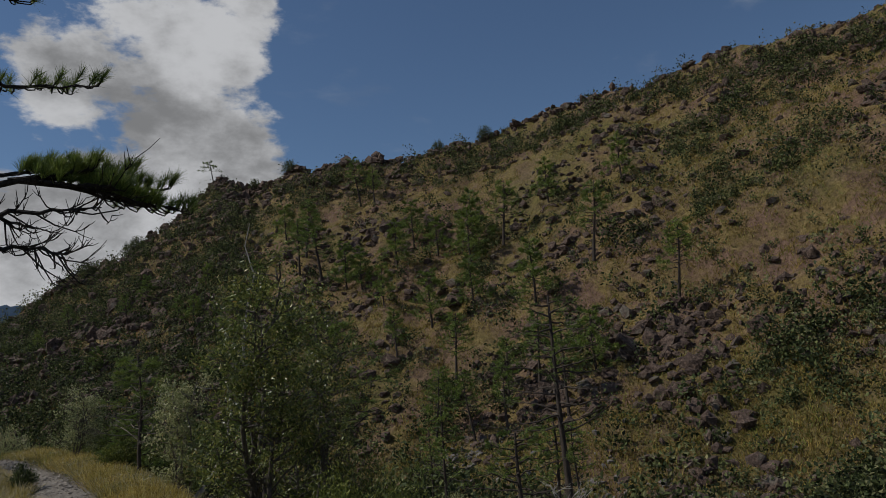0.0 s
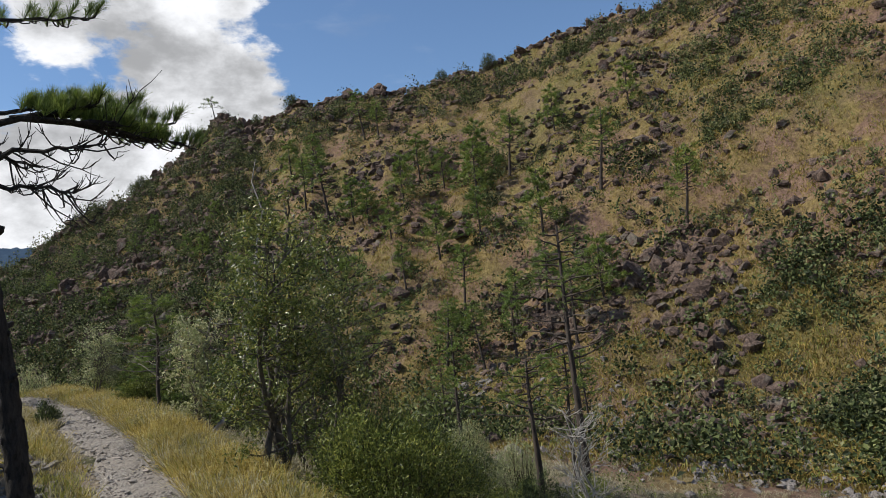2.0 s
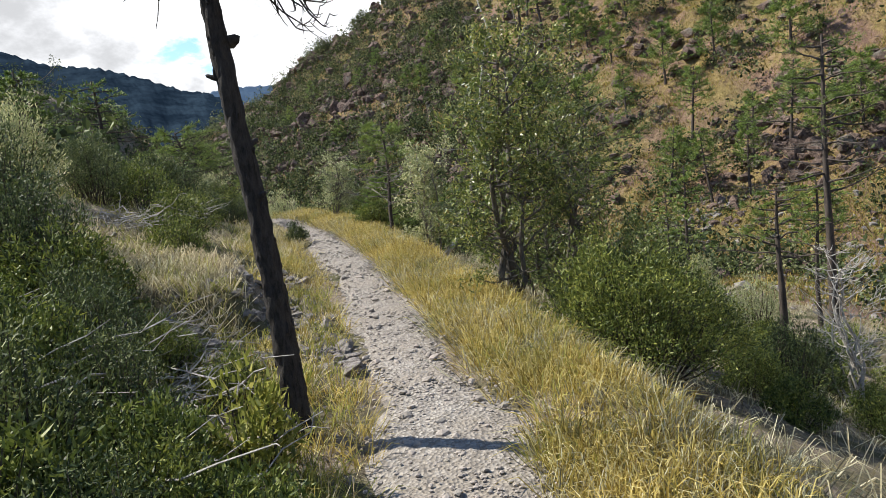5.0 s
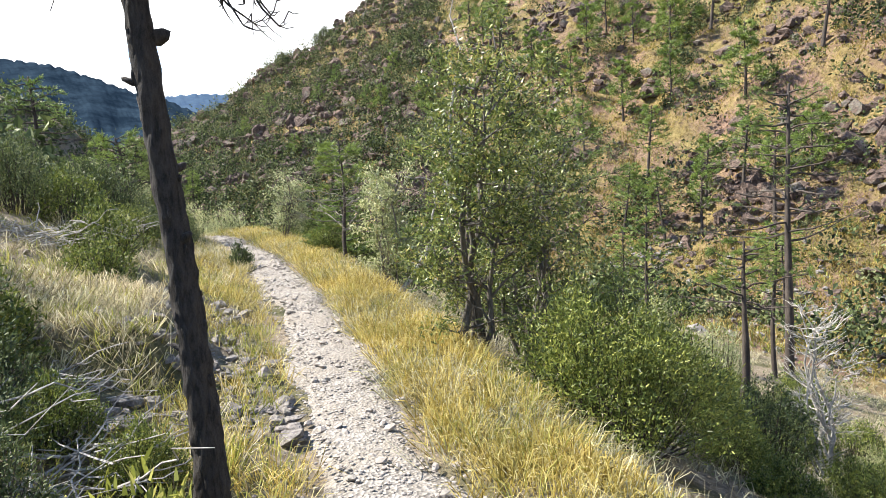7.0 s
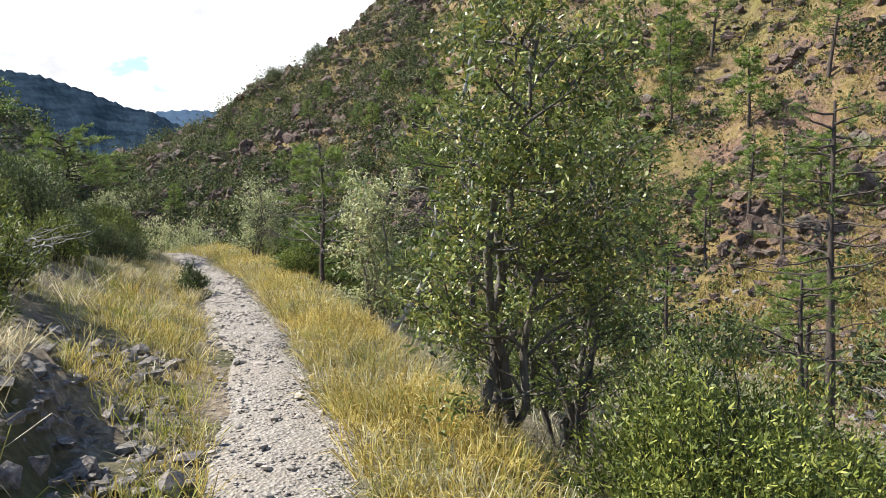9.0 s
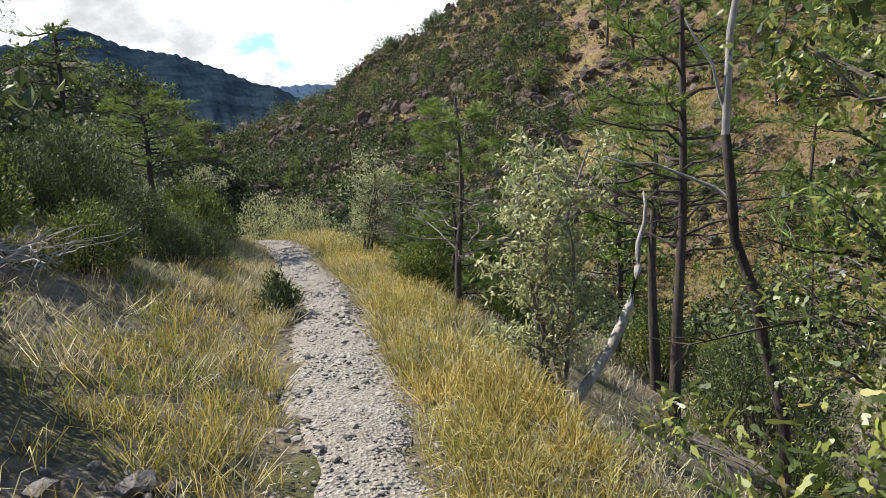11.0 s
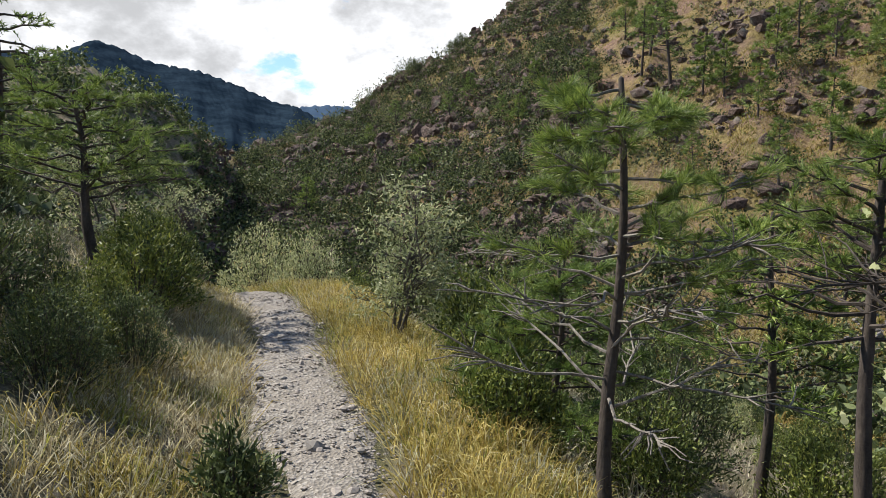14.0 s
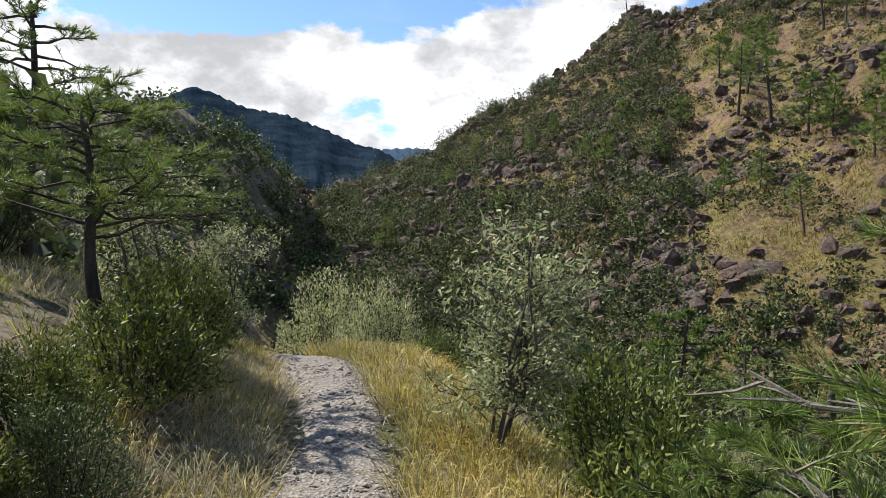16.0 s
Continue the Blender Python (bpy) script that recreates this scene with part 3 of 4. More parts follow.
def grow_heath(name, x, y, height, width, seed, count=2600, mat=None, label="", sprig=0.05, z=None, twigs=60):
    """A heath bush: many thin upright stems, each bearing a plume of fine leaves."""
    rng = np.random.default_rng(seed)
    np.random.seed(seed)
    z0 = zland(x, y) - 0.04 if z is None else z
    base = tagged(new(name), label or "dense dark green heath bush", "bush")
    base.location = (x, y, z0)
    wood, crown = Geo(), Geo()
    ends = []
    for k in range(twigs):
        a, f = rng.uniform(0, 6.28), rng.uniform(0, 1) ** 0.5
        e = np.array([np.cos(a) * width * f * 0.5, np.sin(a) * width * f * 0.5, height * (1 - 0.78 * f ** 2.4) * rng.uniform(0.72, 1.06)])
        s = np.array([e[0] * 0.45, e[1] * 0.45, 0])
        br = curve_line(s, e, rng, 0.08, 5)
        if k % 2 == 0:
            tube(wood, br, np.linspace(0.010, 0.002, 5), 3)
        ends.append(br)
    ends = np.array(ends)
    n = int(count * 1.15)
    pick = rng.integers(0, twigs, n)
    f = 1 - rng.uniform(0, 1, n) ** 2.0 * 0.62
    p = ends[pick, 0] + (ends[pick, -1] - ends[pick, 0]) * f[:, None]
    p = p + rng.normal(0, 1, (n, 3)) * np.array([0.042, 0.042, 0.04]) * (0.45 + width * 0.55)
    p[:, 2] = np.maximum(p[:, 2], 0.03)
    out = p * np.array([1, 1, 0.6]) / max(width, 0.3)
    w = out * 1.3 + rng.normal(0, 0.7, (n, 3)) + np.array([0, 0, 0.45])
    blades(crown, p, w, rng.uniform(0.6, 1.4, n) * sprig, sprig * 0.32, -0.03)
    tagged(part("brushwood", wood, BARK, base), kind="stuff")
    part("crown", crown, mat or HEATH, base)
    return base


def tuft_field(name, centres, mat, label, per, length, spread, width, seed, droop=0.3, tilt=0.45):
    """Grass: tufts of thin drooping blades at the centres given."""
    rng = np.random.default_rng(seed)
    np.random.seed(seed)
    c = np.repeat(np.asarray(centres, float), per, 0)
    n = len(c)
    size = np.repeat(rng.uniform(0.55, 1.25, len(centres)), per)
    off = rng.normal(0, spread, (n, 2))
    x, y = c[:, 0] + off[:, 0], c[:, 1] + off[:, 1]
    root = np.stack([x, y, land(x, y) - 0.01], 1)
    way = np.concatenate([rng.normal(0, tilt, (n, 2)) + off / max(spread, 1e-3) * tilt * 0.5, np.ones((n, 1))], 1)
    g = Geo()
    blades(g, root, way, length * size * rng.uniform(0.6, 1.15, n), width, droop)
    return tagged(part(name, g, mat), label, "grass", kind="stuff")


def scatter(n, seed, xr, yr, keep=None):
    rng = np.random.default_rng(seed)
    p = np.stack([rng.uniform(*xr, n), rng.uniform(*yr, n)], 1)
    return p if keep is None else p[keep(p[:, 0], p[:, 1], rng)]


# ---- the burnt pine beside the trail ----


def dead_branch(start, end, seed, parent, twigs=16, curl=0.35):
    rng = np.random.default_rng(seed)
    g = Geo()
    br = curve_line(start, end, rng, 0.13, 8)
    tube(g, br, np.linspace(0.017, 0.004, 8), 6)
    size = np.linalg.norm(np.subtract(end, start))
    for k in range(twigs):
        f = rng.uniform(0.25, 1.0) * 7
        p = np.array([np.interp(f, np.arange(8), br[:, i]) for i in range(3)])
        d = unit(br[-1] - br[0]) * 0.7 + rng.normal(0, 0.5, 3)
        ln = size * rng.uniform(0.12, 0.34)
        q = p + d * ln + np.array([0, 0, -0.03])
        tip = q + np.array([d[0], d[1], 0.9]) * ln * curl
        tw = np.array([p, p + (q - p) * 0.5 - [0, 0, ln * 0.12], q, (q + tip) / 2 + [0, 0, -0.01], tip])
        tube(g, tw, [0.0055, 0.0045, 0.0035, 0.0028, 0.002], 4)
        for s in range(4):
            a = tw[2 + s % 3]
            e = a + (d + rng.normal(0, 0.7, 3)) * ln * 0.3 + np.array([0, 0, ln * 0.22])
            tube(g, np.array([a, (a + e) / 2 - [0, 0, ln * 0.04], e]), [0.003, 0.0024, 0.0016], 3)
    part("dead_branch", g, CHAR, parent, "bare charred branch with curled twigs")


def needle_branch(start, end, seed, parent, sprays=26):
    """A living bough: drooping wood below, brushes of long needles turned up above it."""
    rng = np.random.default_rng(seed)
    np.random.seed(seed)
    g, c = Geo(), Geo()
    br = curve_line(start, end, rng, 0.07, 8)
    tube(g, br, np.linspace(0.013, 0.004, 8), 6)
    side = unit(np.cross(br[-1] - br[0], [0, 0, 1.0]))
    size = np.linalg.norm(np.subtract(end, start))
    roots, ways = [], []
    for k in range(sprays):
        f = 1.2 + 5.8 * k / sprays
        p = np.array([np.interp(f, np.arange(8), br[:, i]) for i in range(3)])
        d = unit(br[-1] - br[0]) * 0.75 + side * rng.normal(0, 0.55)
        ln = size * rng.uniform(0.14, 0.3)
        q = p + d * ln * 0.75 + np.array([0, 0, -0.10 * ln])
        tip = q + d * ln * 0.3 + np.array([0, 0, ln * 0.45])
        tw = np.array([p, (p + q) / 2 + [0, 0, -0.07 * ln], q, tip])
        tube(g, tw, [0.005, 0.0045, 0.004, 0.003], 5)
        m = 95
        w = rng.uniform(0, 1, m)[:, None]
        roots.append(q + (tip - q) * w)
        ways.append(unit(tip - q) * 0.85 + rng.normal(0, 0.42, (m, 3)) + np.array([0, 0, 0.3]))
    r, w = np.concatenate(roots), np.concatenate(ways)
    blades(c, r, w, rng.uniform(0.75, 1.15, len(r)) * 0.085, 0.0024, 0.05)
    b = part("bough", g, CHAR, parent, "dark living bough")
    part("needles", c, NEEDLE, b, "bright green brushes of long needles")


def build_burnt_pine():
    """The pine beside the trail: charred trunk, dead lower branches with curled twigs, living boughs above."""
    rng = np.random.default_rng(21)
    base = tagged(new("burnt_pine"), "leaning pine with a charred black trunk beside the trail", "pine tree")
    x, y = -0.95, 5.2
    z = zland(x, y) - 0.06
    base.location = (x, y, z)
    t = np.linspace(0, 1, 90)
    line = np.stack([-0.20 * t + 0.02 * np.sin(t * 9), -0.12 * t, 4.7 * t], 1)
    g = Geo()
    tube(g, line, 0.064 - 0.038 * t + 0.02 * np.exp(-t * 16), 18, rng, 0.17)
    part("trunk", g, CHAR, base, "", True)

    def on(h):
        return np.array([np.interp(h / 4.7, t, line[:, i]) for i in range(3)])
    for h, s, a in ((2.12, 0.032, 0.2), (1.62, 0.02, 0.6), (1.35, 0.018, -1.0), (0.9, 0.014, 2.8), (1.95, 0.014, 3.0)):
        k0 = on(h)
        stub = Geo()
        tube(stub, np.array([k0, k0 + [0.06 * np.cos(a), 0.06 * np.sin(a), 0.01], k0 + [0.09 * np.cos(a), 0.09 * np.sin(a), 0.025]]), [s, s, s * 0.7], 8, rng, 0.2)
        part("branch_stub", stub, CHAR, base, "", True)
    # flakes of bark standing off the trunk
    for k in range(60):
        h, a = rng.uniform(0.1, 3.2), rng.uniform(0, 6.28)
        r = 0.064 - 0.038 * h / 4.7
        w = np.array([np.cos(a), np.sin(a), 0])
        flake = Geo()
        boulder(flake, on(h) + w * r, (0.012, 0.02, rng.uniform(0.02, 0.05)), rng, 1.0, 0.5, 1)
        part("bark_flake", flake, CHAR, base)

    def at(px, py, pz):
        return np.array([px - x, py - y, pz - z])
    dead_branch(on(2.48), at(-0.46, 4.95, 2.56), 5, base, 20)
    dead_branch(on(2.42), at(-0.62, 4.9, 2.32), 9, base, 20)
    dead_branch(on(2.5), on(2.5) + [-0.75, -0.2, -0.05], 6, base, 14)
    dead_branch(on(2.6), at(-0.75, 5.3, 2.5), 8, base, 12)
    limb = Geo()
    tube(limb, np.array([on(2.66), at(-0.85, 5.08, 2.72), at(-0.6, 5.03, 2.69), at(-0.4, 5.0, 2.66)]), [0.022, 0.018, 0.014, 0.010], 8, rng, 0.08)
    part("limb", limb, CHAR, base, "", True)
    for k, (p, q) in enumerate((((-0.62, 5.03, 2.69), (-0.02, 5.0, 2.59)), ((-0.55, 5.02, 2.68), (-0.2, 4.9, 2.58)), ((-0.7, 5.05, 2.7), (-0.12, 5.08, 2.72)), ((-0.8, 5.06, 2.71), (-0.3, 5.1, 2.82)), ((-0.9, 5.08, 2.72), (-0.5, 4.95, 2.78)), ((-0.85, 5.08, 2.72), (-0.42, 4.85, 2.66)), ((-0.98, 5.08, 2.74), (-0.6, 5.2, 2.86)))):
        needle_branch(at(*p), at(*q), 40 + k, base, 22)
    for k in range(9):
        p = on(2.9 + 0.2 * k)
        a = k * 2.3 + 2.2
        needle_branch(p, p + np.array([np.cos(a), np.sin(a), 0.25]) * (0.85 - 0.06 * k), 50 + k, base, 18)
    return base


build_burnt_pine()

# ---- plants on the valley side ----
grow_oak("oak", 1.5, 8.25, 3.1, 11, stems=4, spread=1.0, thick=0.042, leaf=0.04, count=13000, low=0.12, label="tall young oak with yellow-green leaves on dark stems", lean=(0.1, -0.1))
grow_oak("oak", 2.3, 8.75, 2.75, 12, stems=5, spread=0.95, leaf=0.04, thick=0.035, mat=OAK, count=9000, label="bushy young oak beside the trail")
grow_oak("oak", 1.68, 11.55, 1.62 - zland(1.68, 11.55), 13, stems=5, spread=0.46, count=4600, leaf=0.042, thick=0.022, mat=PALE, low=0.2, label="pale downy oak with large lobed leaves", stem_bark=PALE_BARK)
grow_oak("oak", 0.95, 16.8, 1.35, 14, stems=6, spread=0.6, count=3600, leaf=0.04, thick=0.016, mat=PALE, low=0.2, label="twiggy pale oak with withering leaves at the trail's bend")
grow_pine("pine_tree", 4.35, 15.1, 2.15 - zland(4.35, 15.1), 27, radius=0.07, spread=1.35, first=0.55, tiers=8, dense=1.5, bare=0.35, needle=0.09, label="dark-trunked pine with a wide bright crown on the slope")
grow_pine("pine_tree", 3.15, 9.85, 3.3, 15, radius=0.06, spread=1.3, first=0.5, tiers=7, dense=1.3, lean=(-0.1, 0), label="pine with a broad flat green crown")
grow_pine("pine_tree", 1.5, 13.4, 2.15 - zland(1.5, 13.4), 16, radius=0.03, spread=0.85, first=0.3, tiers=9, dense=1.25, bare=0.42, needle=0.075, per=60, bark=PALE_BARK, label="small pine with a fluffy crown and bare lower twigs")
grow_pine("pine_tree", 3.4, 12.9, 4.2, 17, radius=0.055, spread=1.5, first=0.4, tiers=8, dense=1.6, bare=0.35, needle=0.075, label="dark-trunked pine rising from the slope")
grow_pine("pine_tree", 7.9, 11.6, 3.0, 19, radius=0.075, spread=1.2, first=0.62, tiers=5, dense=1.2, bare=0.2, label="short pine with a bare dark trunk on the steep slope")
grow_pine("pine_tree", 11.8, 14.4, 7.0, 20, radius=0.11, spread=2.0, first=0.5, tiers=8, dense=0.9, needle=0.12, bare=0.5, label="tall pine rising from the ravine")
grow_pine("pine_tree", 1.75, 14.75, 1.25, 22, radius=0.028, spread=0.8, first=0.1, tiers=8, dense=1.5, bare=0.05, needle=0.065, per=50, label="young pine with bright green needles")
grow_heath("heath_bush", 1.4, 14.6, 0.58, 0.75, 29, count=4600, twigs=90, label="bright yellow-green heath bush on the verge", sprig=0.036)
grow_heath("heath_bush", 2.05, 6.75, 1.3, 1.9, 23, count=34000, twigs=260, label="large dark green heath bush below the trail", sprig=0.032)
grow_heath("heath_bush", 1.7, 15.9, 0.9, 1.1, 24, count=4000)
grow_heath("heath_bush", 1.9, 17.2, 1.2, 1.4, 26, count=4000)


grow_oak("bare_shrub", 6.7, 8.8, 2.4, 81, stems=4, spread=0.8, count=70, leaf=0.04, thick=0.03, low=0.3, label="leafless grey shrub on the steep slope", stem_bark=DEADWOOD)
grow_oak("bare_shrub", 5.9, 8.2, 1.5, 82, stems=3, spread=0.6, count=40, leaf=0.04, thick=0.02, low=0.3, label="low leafless grey shrub on the steep slope", stem_bark=DEADWOOD)


def build_dead_tree():
    rng = np.random.default_rng(31)
    base = tagged(new("dead_tree"), "bare dead tree leaning among the oaks", "dead tree")
    base.location = (2.55, 10.5, zland(2.55, 10.5) - 0.05)
    g = Geo()
    tube(g, curve_line((0.2, 0, 0), (-0.25, 0.1, 2.3), rng, 0.05, 8), np.linspace(0.036, 0.024, 8), 8, rng, 0.1)
    part("trunk", g, BARK, base, "", True)
    for a, b, r in (((-0.25, 0.1, 2.3), (-0.05, 0.2, 4.5), 0.022), ((-0.25, 0.1, 2.3), (-0.5, 0.1, 2.9), 0.014), ((-0.15, 0.1, 1.9), (-0.9, 0.2, 2.2), 0.014)):
        h = Geo()
        tube(h, curve_line(a, b, rng, 0.12, 6), np.linspace(r, 0.004, 6), 6)
        part("dead_branch", h, DEADWOOD, base, "", True)


build_dead_tree()


def build_snag():
    rng = np.random.default_rng(33)
    base = tagged(new("dead_log"), "bleached bare stem leaning out of the bushes", "dead branch")
    base.location = (1.78, 11.42, zland(1.78, 11.42))
    g = Geo()
    tube(g, np.array([(-0.12, -0.05, -0.1), (0.0, 0.0, 0.12), (0.16, 0.07, 0.26), (0.34, 0.17, 0.42), (0.52, 0.27, 0.66), (0.62, 0.34, 0.92)]), np.linspace(0.046, 0.03, 6), 8, rng, 0.1)
    part("stem", g, DEADWOOD, base, "", True)
    h = Geo()
    tube(h, curve_line((0.62, 0.34, 0.92), (0.7, 0.42, 1.45), rng, 0.1, 6), np.linspace(0.026, 0.008, 6), 6)
    part("twig", h, DEADWOOD, base, "", True)


build_snag()

# ---- plants of the left bank and the valley side, from a few grown kinds ----


def put(ob, x, y, size=1.0, turn=0.0, sink=0.05):
    return copy_thing(ob, pose(x, y, zland(x, y) - sink * size, 0, 0, turn) @ Matrix.Diagonal((size, size, size, 1)))


# heath, in five forms, growing where they were first set
heaths = [grow_heath("heath_bush", x, y, h, w, s, count=c * 3, twigs=t * 2, mat=m, label=lb, sprig=0.038) for x, y, h, w, s, c, t, m, lb in (
    (-2.3, 6.9, 0.85, 1.0, 51, 2100, 60, HEATH, "green heath bush on the bank"),
    (-3.2, 8.6, 1.15, 1.3, 52, 2300, 70, DARKLEAF, "dark leafy scrub bush on the bank"),
    (-1.75, 10.6, 0.7, 0.9, 53, 1500, 50, HEATH, "low green heath bush beside the trail"),
    (-2.6, 4.2, 0.55, 0.9, 54, 2100, 60, HEATH, "low bright green heath bush"),
    (-3.6, 11.5, 1.3, 1.2, 55, 1600, 60, PALE, "pale grey-green shrub on the bank"))]
rng = np.random.default_rng(60)
# the bushes that stand out one by one beside the trail
for k, x, y, s in ((3, -1.95, 3.9, 1.0), (0, -2.5, 5.6, 0.8), (3, -1.6, 4.5, 0.8), (0, -3.4, 3.9, 0.9), (2, -3.0, 3.2, 0.9), (1, -4.2, 5.0, 0.9), (0, -3.7, 7.4, 0.9), (0, -4.6, 8.6, 1.0), (4, -4.9, 6.6, 0.8), (2, -2.9, 6.6, 0.7), (3, -2.2, 4.7, 0.8), (0, -5.2, 9.8, 1.1), (1, -4.4, 10.6, 1.0), (0, -5.6, 12.4, 1.2), (3, -1.75, 3.0, 1.0), (3, -2.25, 3.35, 1.1), (0, -1.45, 3.5, 0.5), (3, -1.25, 3.9, 0.75), (0, -2.9, 4.9, 0.9), (1, -3.6, 6.2, 1.0), (0, -1.25, 5.6, 0.45), (2, -1.75, 9.4, 0.8),
                   (1, -2.9, 12.4, 0.8), (2, -1.6, 13.2, 0.8), (0, -1.2, 15.0, 0.6), (1, -1.95, 14.9, 0.95), (1, -2.4, 16.0, 1.0), (0, -1.3, 16.0, 0.65), (2, -1.2, 17.0, 1.1), (0, -1.35, 18.3, 1.0), (0, -1.7, 19.6, 1.0),
                   (4, 0.3, 23.4, 1.3), (0, 1.0, 22.0, 1.1), (4, -0.6, 24.6, 1.5), (1, 1.9, 20.4, 1.0), (2, 1.5, 19.6, 1.0), (0, 2.6, 18.6, 1.2), (1, 3.3, 16.4, 1.2), (0, 2.4, 14.9, 0.9), (1, -1.1, 14.5, 0.5), (1, -0.9, 15.3, 0.5), (1, -2.1, 4.3, 0.7), (1, -2.7, 5.4, 0.75), (1, -1.8, 5.0, 0.5), (1, -3.3, 4.6, 0.9), (1, -2.4, 3.6, 0.6), (1, -3.1, 5.9, 0.8), (1, -1.7, 3.7, 0.5), (1, -2.0, 5.7, 0.55), (1, -4.0, 4.2, 1.0), (1, -3.9, 5.8, 1.0), (0, -1.65, 6.0, 0.5), (1, -2.1, 6.3, 0.6), (3, -1.5, 2.6, 0.8), (0, -1.9, 2.7, 0.9), (3, -1.35, 3.2, 0.6), (0, -2.2, 5.2, 0.8), (1, -2.55, 4.5, 0.7), (0, -3.0, 7.0, 0.9), (1, -2.6, 7.4, 0.8), (0, -1.55, 4.0, 0.6), (3, -1.8, 3.4, 0.9), (1, -3.2, 3.3, 0.9), (0, -4.5, 7.6, 1.1), (1, -5.0, 6.0, 1.2), (1, -1.5, 13.6, 0.45), (0, -1.75, 14.3, 0.5), (1, -2.5, 14.6, 0.7), (1, -1.6, 15.6, 0.6), (1, -3.2, 14.2, 0.9), (1, -3.4, 15.6, 1.0),
                   (0, 3.6, 7.2, 0.7), (3, 4.4, 8.0, 0.9), (1, 5.2, 8.4, 0.9), (0, 5.6, 9.8, 0.9), (2, 4.0, 9.0, 0.9), (3, 6.6, 9.2, 1.0), (0, 7.4, 10.4, 0.9), (4, 6.0, 7.6, 0.6), (2, 8.4, 9.8, 1.0), (3, 3.2, 6.2, 0.7), (0, 4.8, 6.6, 0.8), (3, 5.4, 7.4, 0.9), (0, 6.9, 8.2, 0.8), (2, 9.2, 11.4, 1.0), (3, 8.2, 12.4, 1.0), (0, 10.4, 12.8, 1.0), (3, 4.2, 5.4, 0.8), (2, 5.6, 6.0, 0.8)):
    put(heaths[k], x, y, s, rng.uniform(0, 360))
for p in scatter(95, 61, (-11, -1.9), (-2, 26), lambda x, y, r: (x - trail_x(y) < -2.5) & ((y < 7) | (y > 12) | (x < -4))):
    put(heaths[rng.integers(0, 5)], p[0], p[1], rng.uniform(0.55, 1.2), rng.uniform(0, 360))
for p in scatter(30, 62, (1.9, 12), (5, 26), lambda x, y, r: (x - trail_x(y) > 2.1) & (((y > 10) | (x > 5.5)))):
    put(heaths[rng.integers(0, 5)], p[0], p[1], rng.uniform(0.6, 1.3), rng.uniform(0, 360))
small = grow_heath("low_bush", -0.13, 13.7, 0.4, 0.4, 56, count=1500, twigs=40, mat=DARKLEAF, label="small dark bush at the trail's edge", sprig=0.04)
bright = grow_heath("low_bush", -1.18, 4.6, 0.6, 0.42, 57, count=1100, twigs=30, label="small bright yellow-green bush beside the burnt trunk", sprig=0.05, mat=GREEN_GRASS)

# pines
slim = grow_pine("pine_tree", 9.6, 16.6, 3.6, 71, radius=0.055, spread=1.0, first=0.4, tiers=8, dense=1.0, bare=0.35, label="slim pine on the ravine's side", single=False, per=12)
broad = grow_pine("pine_tree", -4.0, 21.6, 4.3 - zland(-4.0, 21.6), 72, radius=0.08, spread=1.7, first=0.45, tiers=7, dense=1.1, bare=0.3, label="flat-topped pine above the trail", flat=0.1, single=False, per=12)
grow_pine("pine_tree", -1.85, 18.2, 2.6 - zland(-1.85, 18.2), 78, radius=0.055, spread=1.35, first=0.4, tiers=8, dense=1.5, bare=0.2, needle=0.085, per=40, label="pine on the bank with a wide airy crown", lean=(-0.2, 0))
young = grow_pine("pine_tree", -5.2, 19.4, 2.45, 73, radius=0.045, spread=0.85, first=0.4, tiers=7, dense=1.5, bare=0.1, label="young pine on the bank beside the trail", single=False, per=12)
for k, x, y, s in ((0, 12.6, 15.6, 1.1), (2, 4.6, 16.6, 1.2), (0, 14.0, 24.0, 0.9), (0, 19.5, 22.0, 1.0), (2, 4.8, 22.8, 1.1), (0, 8.0, 27.0, 0.9)):
    put((slim, broad, young)[k], x, y, s, rng.uniform(0, 360))
bank_oak = grow_oak("oak", -2.9, 22.5, 2.0, 74, stems=4, spread=0.95, count=3200, mat=PALE, label="pale round oak above the trail's bend", single=False)
dark_oak = grow_oak("oak", -6.5, 17.0, 2.6, 75, stems=4, spread=1.1, count=3800, mat=DARKLEAF, label="dark evergreen oak on the bank", single=False)
for p in scatter(46, 76, (-24, -4.2), (14, 46), lambda x, y, r: x - trail_x(y) < -3.2 - 2.5 * (y < 20)):
    k = rng.integers(0, 6)
    put((dark_oak, dark_oak, bank_oak, young, slim, dark_oak)[k], p[0], p[1], rng.uniform(0.75, 1.35), rng.uniform(0, 360))
for p in scatter(6, 77, (-7.5, -4.6), (5, 9.5)):
    put((dark_oak, bank_oak, young)[rng.integers(0, 3)], p[0], p[1], rng.uniform(0.5, 0.8), rng.uniform(0, 360))

put(bank_oak, -1.75, 21.7, 0.75, 40)

# ---- the hillside across the ravine ----


def on_hill(az, el):
    """Where the line of sight from the start of the walk meets the hill."""
    a, e = math.radians(az), math.radians(el)
    r = np.arange(20, 150, 0.25)
    x, y = HOME[0] + r * math.sin(a), HOME[1] + r * math.cos(a)
    over = land(x, y) >= 1.5 + r * math.tan(e)
    k = int(np.argmax(over)) if over.any() else int(np.argmax((land(x, y) - 1.5) / r))
    return x[k], y[k]


